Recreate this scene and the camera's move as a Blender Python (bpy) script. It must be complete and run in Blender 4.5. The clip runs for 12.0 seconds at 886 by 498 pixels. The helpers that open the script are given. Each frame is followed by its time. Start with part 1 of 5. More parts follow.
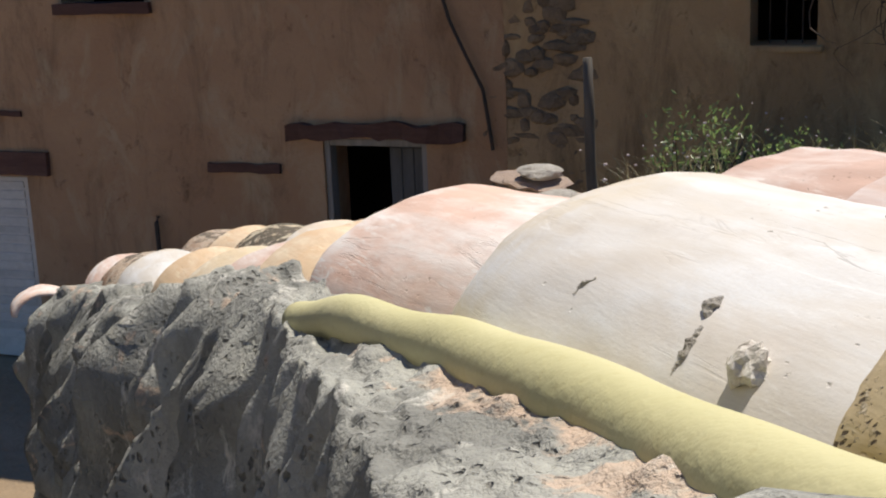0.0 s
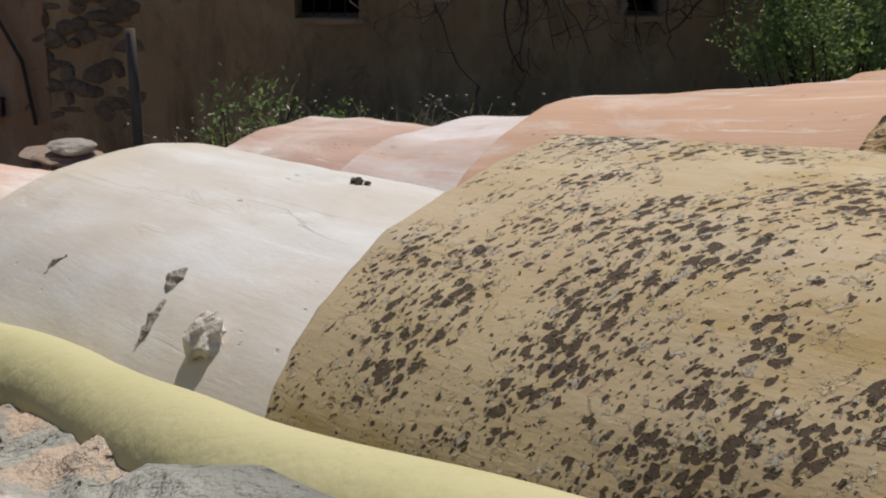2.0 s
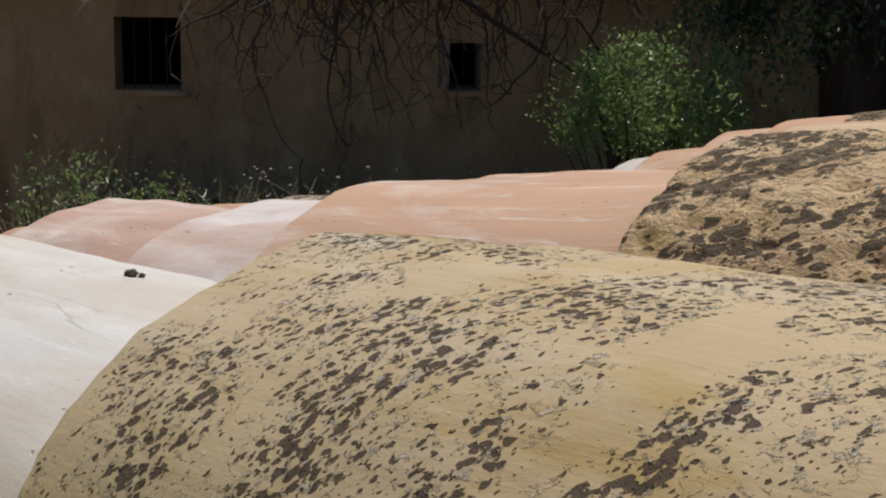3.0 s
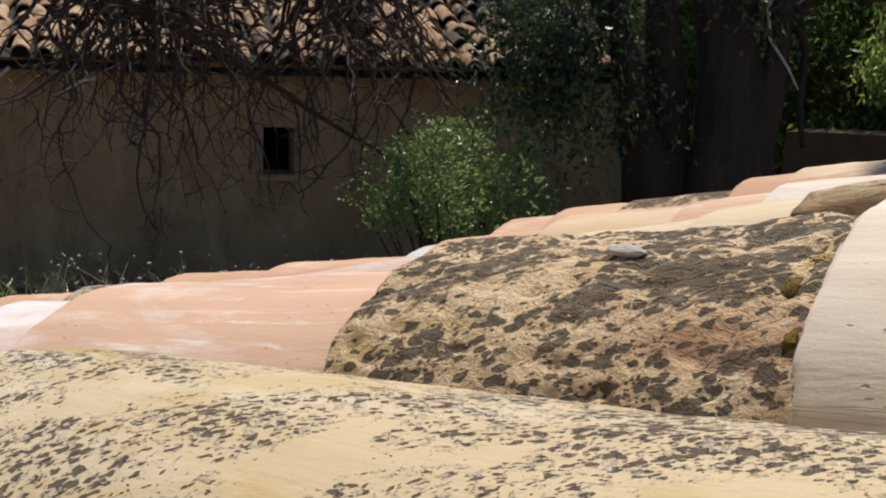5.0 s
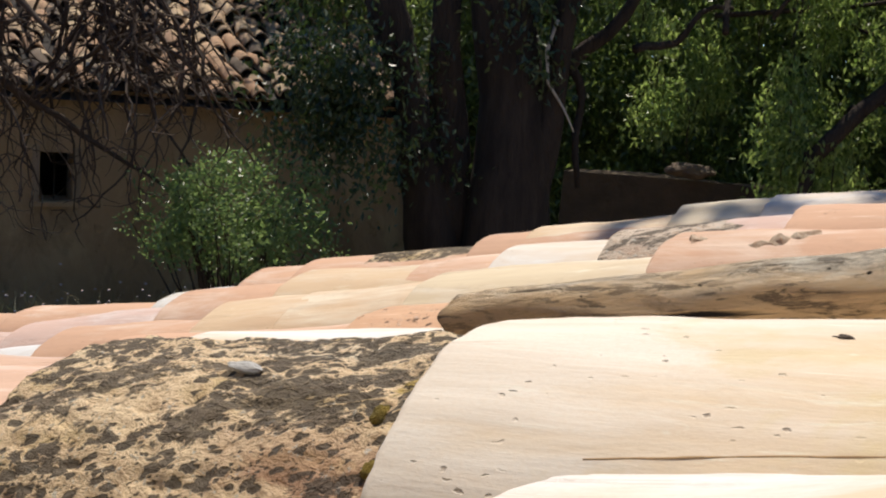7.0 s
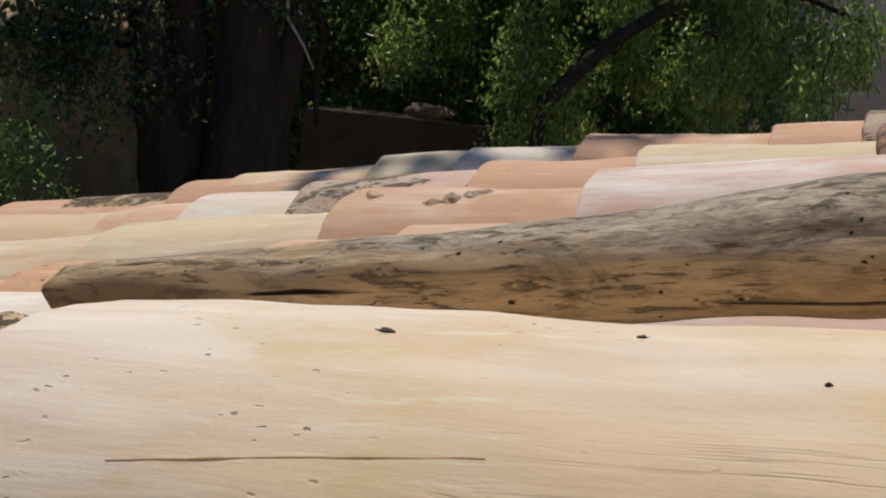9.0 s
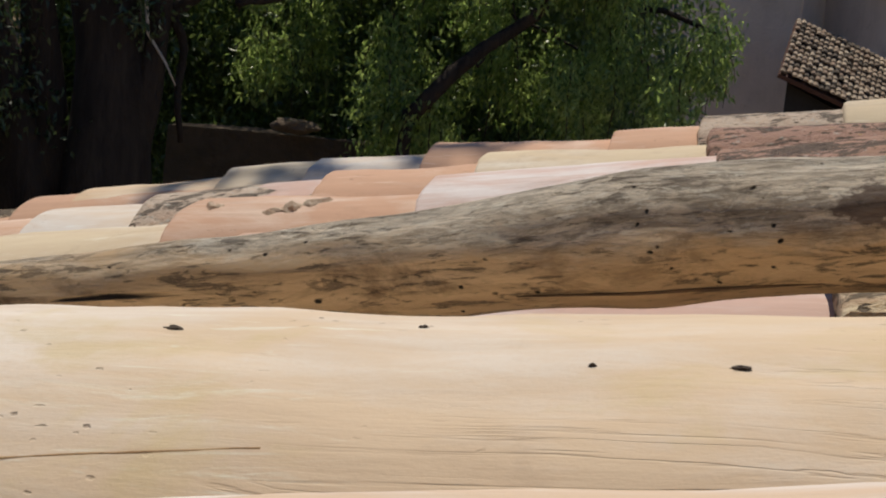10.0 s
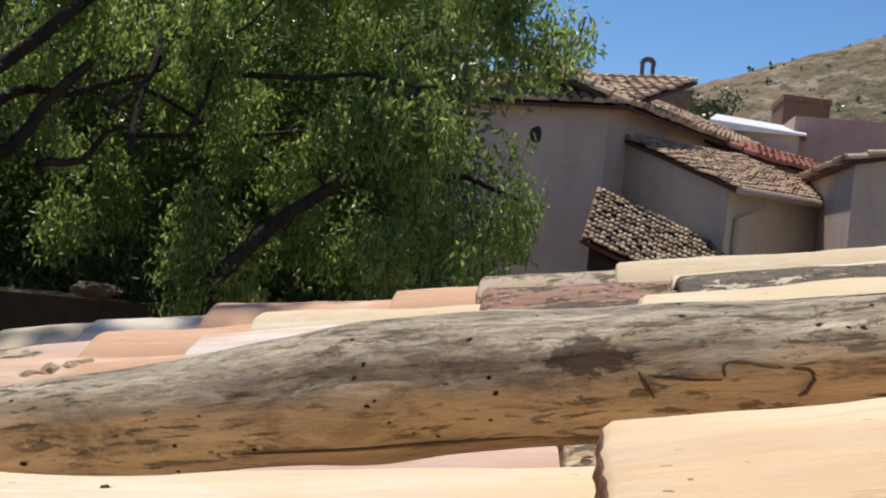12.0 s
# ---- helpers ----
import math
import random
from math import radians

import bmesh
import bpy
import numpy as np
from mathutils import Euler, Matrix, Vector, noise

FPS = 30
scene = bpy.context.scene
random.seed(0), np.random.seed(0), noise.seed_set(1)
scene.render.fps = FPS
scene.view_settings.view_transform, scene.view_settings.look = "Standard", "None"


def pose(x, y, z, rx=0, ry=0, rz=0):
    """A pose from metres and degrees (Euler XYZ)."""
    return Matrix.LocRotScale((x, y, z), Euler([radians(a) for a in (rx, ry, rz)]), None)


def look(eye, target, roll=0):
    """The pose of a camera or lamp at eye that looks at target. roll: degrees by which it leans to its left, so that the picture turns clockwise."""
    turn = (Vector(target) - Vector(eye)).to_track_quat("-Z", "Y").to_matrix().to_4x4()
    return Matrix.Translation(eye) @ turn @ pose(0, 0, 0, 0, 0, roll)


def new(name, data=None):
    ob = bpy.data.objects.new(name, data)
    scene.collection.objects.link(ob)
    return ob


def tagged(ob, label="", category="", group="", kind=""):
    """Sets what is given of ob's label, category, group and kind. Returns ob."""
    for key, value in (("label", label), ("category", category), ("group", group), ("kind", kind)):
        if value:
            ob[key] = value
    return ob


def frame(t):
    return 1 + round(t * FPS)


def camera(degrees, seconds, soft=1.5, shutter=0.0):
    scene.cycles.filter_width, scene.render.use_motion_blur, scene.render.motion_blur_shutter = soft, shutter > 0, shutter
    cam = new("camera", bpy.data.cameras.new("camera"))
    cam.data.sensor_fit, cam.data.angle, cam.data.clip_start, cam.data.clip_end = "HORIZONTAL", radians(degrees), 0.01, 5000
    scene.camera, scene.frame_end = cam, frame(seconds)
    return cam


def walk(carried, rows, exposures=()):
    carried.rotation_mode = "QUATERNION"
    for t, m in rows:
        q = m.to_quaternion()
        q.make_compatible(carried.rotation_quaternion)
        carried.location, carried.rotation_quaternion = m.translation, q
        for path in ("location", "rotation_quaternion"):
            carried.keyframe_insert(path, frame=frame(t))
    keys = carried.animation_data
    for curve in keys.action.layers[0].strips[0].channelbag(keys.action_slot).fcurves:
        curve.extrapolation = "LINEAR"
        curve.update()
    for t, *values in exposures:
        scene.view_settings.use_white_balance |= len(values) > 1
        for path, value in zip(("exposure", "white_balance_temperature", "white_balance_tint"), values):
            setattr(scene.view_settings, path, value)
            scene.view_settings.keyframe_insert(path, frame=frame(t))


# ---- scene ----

# ============ camera ============
cam = camera(36.4, 12.0, soft=2.1)
PATH = [
    (0, (-0.0926, -0.0665, -0.0231), (-1.9466, 0.5124, -0.5000), -2.40),
    (0.5, (-0.0923, -0.0587, -0.0232), (-1.8886, 0.6802, -0.5001), -1.85),
    (1, (-0.0911, -0.0486, -0.0228), (-1.8251, 0.8470, -0.4601), -1.47),
    (1.5, (-0.0882, -0.0401, -0.0264), (-1.7250, 1.0101, -0.4936), -0.06),
    (2, (-0.0845, -0.0335, -0.0261), (-1.6357, 1.1126, -0.5556), 0.02),
    (2.5, (-0.0774, -0.0257, -0.0212), (-1.5552, 1.2232, -0.5272), 0.47),
    (3, (-0.0687, -0.0210, -0.0174), (-1.4766, 1.3346, -0.4417), 1.27),
    (3.5, (-0.0597, -0.0190, -0.0149), (-1.4175, 1.3987, -0.3981), 1.85),
    (3.7, (-0.0532, -0.0169, -0.0132), (-1.3945, 1.4186, -0.3874), 1.95),
    (5.3, (-0.0150, -0.0093, -0.0003), (-1.2215, 1.5598, -0.2873), 2.08),
    (5.5, (-0.0116, -0.0089, 0.0001), (-1.2022, 1.5736, -0.2794), 2.49),
    (6, (0.0006, 0.0007, 0.0012), (-1.1351, 1.6268, -0.2563), 2.84),
    (6.5, (0.0153, 0.0121, 0.0254), (-1.0478, 1.6894, -0.2122), 3.30),
    (7, (0.0390, 0.0193, 0.0381), (-0.9455, 1.7430, -0.2059), 3.85),
    (7.5, (0.0601, 0.0236, 0.0502), (-0.8386, 1.7874, -0.2350), 4.70),
    (7.7, (0.0682, 0.0268, 0.0523), (-0.7959, 1.8045, -0.2528), 5.07),
    (9.3, (0.0982, 0.0593, 0.0605), (-0.4878, 1.9492, -0.2306), 5.66),
    (9.5, (0.1041, 0.0579, 0.0573), (-0.4473, 1.9600, -0.2223), 5.34),
    (10, (0.1225, 0.0560, 0.0580), (-0.3397, 1.9834, -0.2093), 5.53),
    (10.5, (0.1411, 0.0547, 0.0575), (-0.2197, 2.0087, -0.1700), 5.60),
    (11, (0.1494, 0.0545, 0.0508), (-0.1497, 2.0216, -0.1520), 5.29),
    (11.5, (0.1577, 0.0609, 0.0591), (-0.1104, 2.0410, -0.0268), 5.76),
    (12, (0.1579, 0.0735, 0.0566), (-0.0608, 2.0615, 0.0578), 5.78),
]

STOPS = [(0.0, 0.34), (0.7, 0.05), (1.5, -0.16), (3.0, -0.24), (3.7, -0.15), (5.3, 0.28), (5.5, 0.30), (6.5, 0.38), (7.0, 0.32), (7.7, 0.10), (9.3, -0.20), (10.5, -0.20), (11.2, -0.18), (11.5, -0.10), (12.0, 0.25)]
walk(cam, [(t, look(eye, target, roll)) for t, eye, target, roll in PATH], [(t, stops, 6950, 10) for t, stops in STOPS])

# ============ light ============
SUN_HEADING, SUN_HEIGHT = -28.0, 69.0
sky_world = bpy.data.worlds.new("sky")
scene.world = sky_world
sky_world.use_nodes = True
wn = sky_world.node_tree.nodes
sky = wn.new("ShaderNodeTexSky")
sky.sky_type = 'NISHITA'
sky.sun_disc = False
sky.air_density = 0.7
sky.dust_density = 0.1
sky.ozone_density = 5.0
sky.altitude = 1200
sky.sun_elevation = radians(SUN_HEIGHT)
sky.sun_rotation = radians(SUN_HEADING)
hsv = wn.new("ShaderNodeHueSaturation")
hsv.inputs["Saturation"].default_value = 1.12
sky_world.node_tree.links.new(sky.outputs[0], hsv.inputs["Color"])
sky_world.node_tree.links.new(hsv.outputs[0], wn["Background"].inputs[0])
wn["Background"].inputs[1].default_value = 0.115
sun_dir = Vector((math.sin(radians(SUN_HEADING)) * math.cos(radians(SUN_HEIGHT)), math.cos(radians(SUN_HEADING)) * math.cos(radians(SUN_HEIGHT)), math.sin(radians(SUN_HEIGHT))))
sun = new("sun", bpy.data.lights.new("sun", 'SUN'))
sun.data.energy = 4.0
sun.data.angle = radians(0.5)
sun.data.color = (1.0, 0.95, 0.87)
sun.matrix_world = look(sun_dir * 50, (0, 0, 0))


# ============ materials ============
class Mat:
    """A small wrapper that builds a node material step by step."""

    def __init__(self, name, rough=0.85, coord="Object"):
        self.m = bpy.data.materials.new(name)
        self.m.use_nodes = True
        self.t = self.m.node_tree
        self.b = self.t.nodes["Principled BSDF"]
        self.b.inputs["Roughness"].default_value = rough
        self.b.inputs["Specular IOR Level"].default_value = 0.25
        tc = self.t.nodes.new("ShaderNodeTexCoord")
        self.co = tc.outputs[coord]
        self.oi = self.t.nodes.new("ShaderNodeObjectInfo").outputs["Random"]
        shift = self.t.nodes.new("ShaderNodeVectorMath")
        shift.operation = 'MULTIPLY_ADD'
        comb = self.t.nodes.new("ShaderNodeCombineXYZ")
        for k in range(3):
            self.link(self.oi, comb.inputs[k])
        self.link(comb.outputs[0], shift.inputs[0])
        shift.inputs[1].default_value = (37.0, 19.0, 53.0)
        self.link(self.co, shift.inputs[2])
        self.co = shift.outputs[0]

    def link(self, a, b):
        self.t.links.new(a, b)

    def scaled(self, s):
        mp = self.t.nodes.new("ShaderNodeMapping")
        mp.inputs["Scale"].default_value = s if hasattr(s, "__len__") else (s, s, s)
        self.link(self.co, mp.inputs["Vector"])
        return mp.outputs[0]

    def turn(self, rx, rz):
        """Turn the coordinates about the tile's length, then about the face."""
        for r in ((rx, 0.0, 0.0), (0.0, 0.0, rz)):
            mp = self.t.nodes.new("ShaderNodeMapping")
            mp.inputs["Rotation"].default_value = r
            self.link(self.co, mp.inputs["Vector"])
            self.co = mp.outputs[0]

    def noise(self, s, detail=4.0, rough=0.6, warp=0.0):
        n = self.t.nodes.new("ShaderNodeTexNoise")
        n.inputs["Scale"].default_value = 1.0
        n.inputs["Detail"].default_value = detail
        n.inputs["Roughness"].default_value = rough
        n.inputs["Distortion"].default_value = warp
        self.link(self.scaled(s), n.inputs["Vector"])
        return n.outputs["Fac"]

    def cells(self, s, feature='F1', rnd=1.0, warp=0.0):
        n = self.t.nodes.new("ShaderNodeTexVoronoi")
        n.feature = feature
        n.inputs["Scale"].default_value = 1.0
        n.inputs["Randomness"].default_value = rnd
        at = self.scaled(s)
        if warp:
            w = self.t.nodes.new("ShaderNodeTexNoise")
            w.inputs["Scale"].default_value = 1.3
            w.inputs["Detail"].default_value = 3.0
            self.link(at, w.inputs["Vector"])
            add = self.t.nodes.new("ShaderNodeVectorMath")
            add.operation = 'MULTIPLY_ADD'
            self.link(w.outputs["Color"], add.inputs[0])
            add.inputs[1].default_value = (warp, warp, warp)
            self.link(at, add.inputs[2])
            at = add.outputs[0]
        self.link(at, n.inputs["Vector"])
        return n.outputs["Distance"]

    def ramp(self, fac, lo, hi, a=0.0, b=1.0):
        r = self.t.nodes.new("ShaderNodeMapRange")
        r.inputs["From Min"].default_value = lo
        r.inputs["From Max"].default_value = hi
        r.inputs["To Min"].default_value = a
        r.inputs["To Max"].default_value = b
        self.link(fac, r.inputs["Value"])
        return r.outputs[0]

    def calc(self, op, a, b):
        n = self.t.nodes.new("ShaderNodeMath")
        n.operation = op
        for k, v in enumerate((a, b)):
            if isinstance(v, (int, float)):
                n.inputs[k].default_value = v
            else:
                self.link(v, n.inputs[k])
        return n.outputs[0]

    def mix(self, fac, a, b):
        n = self.t.nodes.new("ShaderNodeMix")
        n.data_type = 'RGBA'
        if isinstance(fac, (int, float)):
            n.inputs["Factor"].default_value = fac
        else:
            self.link(fac, n.inputs["Factor"])
        for k, v in ((6, a), (7, b)):
            if isinstance(v, tuple):
                n.inputs[k].default_value = (*v, 1.0)
            else:
                self.link(v, n.inputs[k])
        return n.outputs[2]

    def vary(self, col, amount):
        """Brightness that differs from object to object."""
        n = self.t.nodes.new("ShaderNodeHueSaturation")
        self.link(self.ramp(self.oi, 0, 1, 1 - amount, 1 + amount), n.inputs["Value"])
        self.link(col, n.inputs["Color"])
        return n.outputs[0]

    def bump(self, height, strength, dist, prev=None):
        n = self.t.nodes.new("ShaderNodeBump")
        n.inputs["Strength"].default_value = strength
        n.inputs["Distance"].default_value = dist
        self.link(height, n.inputs["Height"])
        if prev is not None:
            self.link(prev, n.inputs["Normal"])
        return n.outputs[0]

    def done(self, col, normal=None):
        if isinstance(col, tuple):
            self.b.inputs["Base Color"].default_value = (*col, 1.0)
        else:
            self.link(col, self.b.inputs["Base Color"])
        if normal is not None:
            self.link(normal, self.b.inputs["Normal"])
        return self.m


def clay(name, base, second, pale, pale_amount=0.5, spots=0.0, crust=0.0, ochre=0.0, dirt=0.3, grainy=0.3, size=150.0, lip=0.0, rust=0.0, film_more=0.0):
    """Sun-bleached fired clay: soft bands along the tile, pale bloom, grit, pits; spots: dark lichen cups in clusters;
    crust: a pitted lichen crust; lip: paler towards the low end.
    """
    k = Mat(name, 0.92)
    sep = k.t.nodes.new("ShaderNodeSeparateXYZ")
    k.link(k.t.nodes.new("ShaderNodeTexCoord").outputs["Object"], sep.inputs[0])
    streak = k.noise((7, 48, 48), 6, 0.7, 0.3)
    broad = k.noise((6, 13, 13), 6, 0.62, 0.6)
    col = k.mix(k.ramp(broad, 0.36, 0.64), base, second)
    both = k.calc('ADD', k.calc('MULTIPLY', streak, grainy), k.calc('MULTIPLY', broad, 1 - grainy))
    if lip:
        both = k.calc('ADD', both, k.ramp(sep.outputs[0], 0.03, 0.20, lip, 0.0))
    col = k.mix(k.ramp(both, 0.60 - 0.2 * pale_amount, 0.72 - 0.16 * pale_amount), col, pale)
    grit = k.noise(520, 3, 0.7)
    col = k.mix(k.ramp(grit, 0.42, 0.75, 0.0, 0.25), col, second)
    col = k.mix(k.ramp(k.noise((3, 26, 26), 5, 0.65, 0.5), 0.50, 0.66, 0, 0.9 * grainy), col, tuple(v * 0.80 for v in second))
    stain = k.ramp(k.noise((18, 28, 28), 7, 0.75, 0.3), 0.56, 0.72, 0, dirt)
    col = k.mix(stain, col, (0.26, 0.18, 0.125))
    pits = k.calc('MULTIPLY', k.ramp(k.cells((110, 190, 190), warp=0.9), 0.17, 0.08), k.ramp(k.noise(17, 3), 0.56, 0.64))
    col = k.mix(k.calc('MULTIPLY', pits, 0.6), col, (0.17, 0.115, 0.08))
    flow = k.noise((2.2, 34, 34), 5, 0.6, 1.2)
    line = k.calc('MULTIPLY', k.ramp(k.calc('ABSOLUTE', k.calc('SUBTRACT', flow, 0.5), 0.0), 0.012, 0.0), k.ramp(k.noise((7, 15, 15), 3), 0.50, 0.62))
    col = k.mix(k.ramp(flow, 0.44, 0.60, 0, 0.6 * grainy), col, tuple(v * 0.84 for v in second))
    col = k.mix(k.calc('MULTIPLY', line, 0.15 if spots else 0.28), col, tuple(v * 0.55 for v in second))
    # wisps of lime bloom drawn along the tile
    wisp = k.calc('MULTIPLY', k.ramp(k.noise((11, 95, 95), 6, 0.75, 0.8), 0.57, 0.66), k.ramp(k.noise((5, 11, 11), 4, 0.6), 0.45, 0.60, 0, 0.75))
    if not crust:
        col = k.mix(wisp, col, tuple(min(0.80, v * 1.12) for v in pale))
    if rust:
        old = k.calc('MULTIPLY', k.ramp(k.noise((30, 22, 22), 6, 0.7, 0.4), 0.40, 0.58), k.ramp(sep.outputs[0], 0.055, 0.0))
        col = k.mix(k.calc('MULTIPLY', old, rust), col, (0.56, 0.44, 0.25))
    height = k.calc('ADD', k.calc('MULTIPLY', streak, 0.9 * grainy), k.calc('MULTIPLY', grit, 0.06))
    height = k.calc('ADD', height, k.calc('MULTIPLY', flow, 0.5 * grainy))
    height = k.calc('SUBTRACT', height, k.calc('ADD', k.calc('MULTIPLY', pits, 0.5), k.calc('MULTIPLY', line, 0.0 if spots else 0.15)))
    depth = 0.004
    if ochre:
        oc = k.ramp(k.noise((12, 18, 18), 5, 0.65, 0.6), 0.60 - 0.2 * ochre, 0.70 - 0.1 * ochre)
        col = k.mix(k.calc('MULTIPLY', oc, 0.65), col, (0.43, 0.30, 0.10) if spots or crust else (0.66, 0.53, 0.31))
    if spots:
        straight = k.co
        k.turn(radians(-42), radians(-52))
        field = k.ramp(k.noise((15, 30, 30), 5, 0.66, 0.5), 0.37, 0.58, 0.03, 0.49 * spots)
        field = k.calc('SUBTRACT', field, k.ramp(sep.outputs[2], -0.046, -0.074, 0.0, 0.16))
        big = k.calc('SUBTRACT', field, k.cells((size * 0.62, size * 0.92, size * 0.92), warp=1.1))
        tiny = k.calc('SUBTRACT', k.calc('MULTIPLY', field, 0.80), k.cells((size * 1.15, size * 1.7, size * 1.7), warp=1.1))
        mask = k.calc('MAXIMUM', k.ramp(big, 0.0, 0.05), k.ramp(tiny, 0.02, 0.08))
        mask = k.calc('MULTIPLY', mask, k.ramp(k.noise(size * 1.9, 2, 0.6), 0.30, 0.40))
        halo = k.calc('MULTIPLY', k.ramp(field, 0.16, 0.36, 0, 0.75), k.ramp(k.noise(size * 0.9, 4, 0.75), 0.56, 0.62))
        k.co = straight
        col = k.mix(halo, col, (0.47, 0.45, 0.42))
        col = k.mix(k.calc('MULTIPLY', mask, 0.93), col, k.mix(k.noise(size * 2, 2), (0.032, 0.024, 0.02), (0.12, 0.088, 0.07)))
        height = k.calc('ADD', height, k.calc('SUBTRACT', k.calc('MULTIPLY', halo, 0.5), k.calc('MULTIPLY', mask, 1.0)))
    if crust:
        straight = k.co
        grain = k.noise((size * 0.5, size * 0.7, size * 0.7), 5, 0.72, 0.3)
        field = k.noise((11, 17, 17), 6, 0.72, 0.6)
        k.turn(radians(-42), radians(-20))
        cell = k.cells((size * 0.42, size * 0.72, size * 0.72), warp=1.0)
        fine = k.cells((size * 0.9, size * 1.3, size * 1.3), warp=1.2)
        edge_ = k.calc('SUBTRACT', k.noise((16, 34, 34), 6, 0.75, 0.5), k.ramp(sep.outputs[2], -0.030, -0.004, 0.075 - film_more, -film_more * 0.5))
        k.co = straight
        hollow = k.calc('SUBTRACT', k.ramp(field, 0.32, 0.54, 0.10, 0.66 * crust), cell)
        speck = k.calc('SUBTRACT', k.ramp(field, 0.36, 0.56, 0.10, 0.46 * crust), fine)
        mask = k.calc('MAXIMUM', k.ramp(hollow, 0.0, 0.06), k.ramp(speck, 0.0, 0.08))
        film = k.calc('MULTIPLY', k.ramp(edge_, 0.497, 0.522), k.ramp(grain, 0.33, 0.42))
        dark = k.calc('MAXIMUM', k.calc('MULTIPLY', mask, 0.9), k.calc('MULTIPLY', film, 0.85))
        col = k.mix(k.ramp(grain, 0.50, 0.68, 0, 0.45), col, (0.36, 0.21, 0.12))
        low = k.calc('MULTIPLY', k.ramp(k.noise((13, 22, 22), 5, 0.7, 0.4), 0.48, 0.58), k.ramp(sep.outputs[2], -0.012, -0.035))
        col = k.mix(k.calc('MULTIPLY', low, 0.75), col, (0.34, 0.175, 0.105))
        col = k.mix(k.calc('MULTIPLY', k.ramp(k.noise(size * 0.9, 4, 0.7), 0.60, 0.65), 0.75), col, (0.44, 0.43, 0.38))
        col = k.mix(k.calc('MULTIPLY', k.ramp(k.noise((20, 26, 26), 4), 0.67, 0.70), 0.8), col, (0.36, 0.25, 0.05))
        col = k.mix(dark, col, k.mix(grain, (0.04, 0.032, 0.026), (0.12, 0.10, 0.078)))
        height = k.calc('ADD', k.calc('MULTIPLY', grain, 1.0), k.calc('MULTIPLY', mask, -1.5))
        depth = 0.007
    return k.done(k.vary(col, 0.05), k.bump(height, 0.8 if (crust or spots) else 0.55, depth))


TILE = dict(
    white=clay("bleached_white_clay", (0.62, 0.58, 0.53), (0.60, 0.55, 0.49), (0.70, 0.70, 0.70), 0.95, dirt=0.2, grainy=0.25, rust=0.55),
    pink=clay("pink_clay", (0.62, 0.43, 0.355), (0.57, 0.41, 0.35), (0.74, 0.66, 0.62), 0.62, dirt=0.25, grainy=0.45),
    peach=clay("peach_clay", (0.66, 0.44, 0.32), (0.60, 0.39, 0.285), (0.78, 0.70, 0.64), 0.42, dirt=0.2, grainy=0.35),
    pinkwhite=clay("pink_clay_with_pale_bloom", (0.68, 0.46, 0.37), (0.64, 0.48, 0.41), (0.78, 0.73, 0.70), 0.8, dirt=0.22, grainy=0.4),
    lilac=clay("clay_with_lilac_bloom", (0.66, 0.49, 0.42), (0.66, 0.53, 0.48), (0.77, 0.73, 0.735), 0.95, dirt=0.25, grainy=0.45),
    palewhite=clay("chalky_cream_clay", (0.72, 0.60, 0.47), (0.68, 0.57, 0.46), (0.78, 0.74, 0.68), 0.8, dirt=0.2),
    yellow=clay("ochre_clay_with_lichen", (0.555, 0.455, 0.295), (0.52, 0.405, 0.262), (0.59, 0.515, 0.385), 0.45, spots=1.0, ochre=0.3, dirt=0.3, grainy=0.3, size=350.0),
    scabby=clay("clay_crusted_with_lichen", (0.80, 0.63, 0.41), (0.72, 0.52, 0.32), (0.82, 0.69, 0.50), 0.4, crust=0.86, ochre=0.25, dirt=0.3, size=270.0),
    chalk=clay("chalky_white_clay", (0.72, 0.55, 0.40), (0.67, 0.50, 0.36), (0.77, 0.72, 0.67), 0.60, dirt=0.2, grainy=0.2, lip=0.10),
    cream=clay("cream_clay", (0.70, 0.535, 0.355), (0.64, 0.445, 0.29), (0.75, 0.655, 0.505), 0.70, dirt=0.22, grainy=0.45),
    limed=clay("cream_clay_paler_low_end", (0.75, 0.60, 0.43), (0.71, 0.54, 0.375), (0.78, 0.70, 0.60), 0.70, dirt=0.16, grainy=0.4, lip=0.16, ochre=0.3),
    orange=clay("orange_clay", (0.64, 0.40, 0.27), (0.58, 0.36, 0.245), (0.74, 0.58, 0.46), 0.45, dirt=0.25),
    pitted=clay("pitted_orange_clay", (0.64, 0.40, 0.25), (0.58, 0.34, 0.21), (0.70, 0.52, 0.38), 0.35, spots=0.55, dirt=0.3, size=120.0),
    pale=clay("pale_yellow_clay", (0.68, 0.57, 0.40), (0.60, 0.47, 0.32), (0.74, 0.68, 0.57), 0.6, dirt=0.3),
    grey=clay("grey_weathered_clay", (0.53, 0.44, 0.35), (0.52, 0.40, 0.30), (0.62, 0.56, 0.48), 0.5, crust=0.34, dirt=0.4, size=110.0),
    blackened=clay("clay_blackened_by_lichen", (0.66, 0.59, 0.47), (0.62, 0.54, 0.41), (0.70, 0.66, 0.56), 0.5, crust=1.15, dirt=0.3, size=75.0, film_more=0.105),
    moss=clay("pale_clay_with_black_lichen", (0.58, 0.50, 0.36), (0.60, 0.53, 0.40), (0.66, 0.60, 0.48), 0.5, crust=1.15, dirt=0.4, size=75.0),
    red=clay("red_clay", (0.43, 0.27, 0.205), (0.37, 0.225, 0.17), (0.52, 0.36, 0.28), 0.2, crust=0.5, dirt=0.4, size=130.0),
)


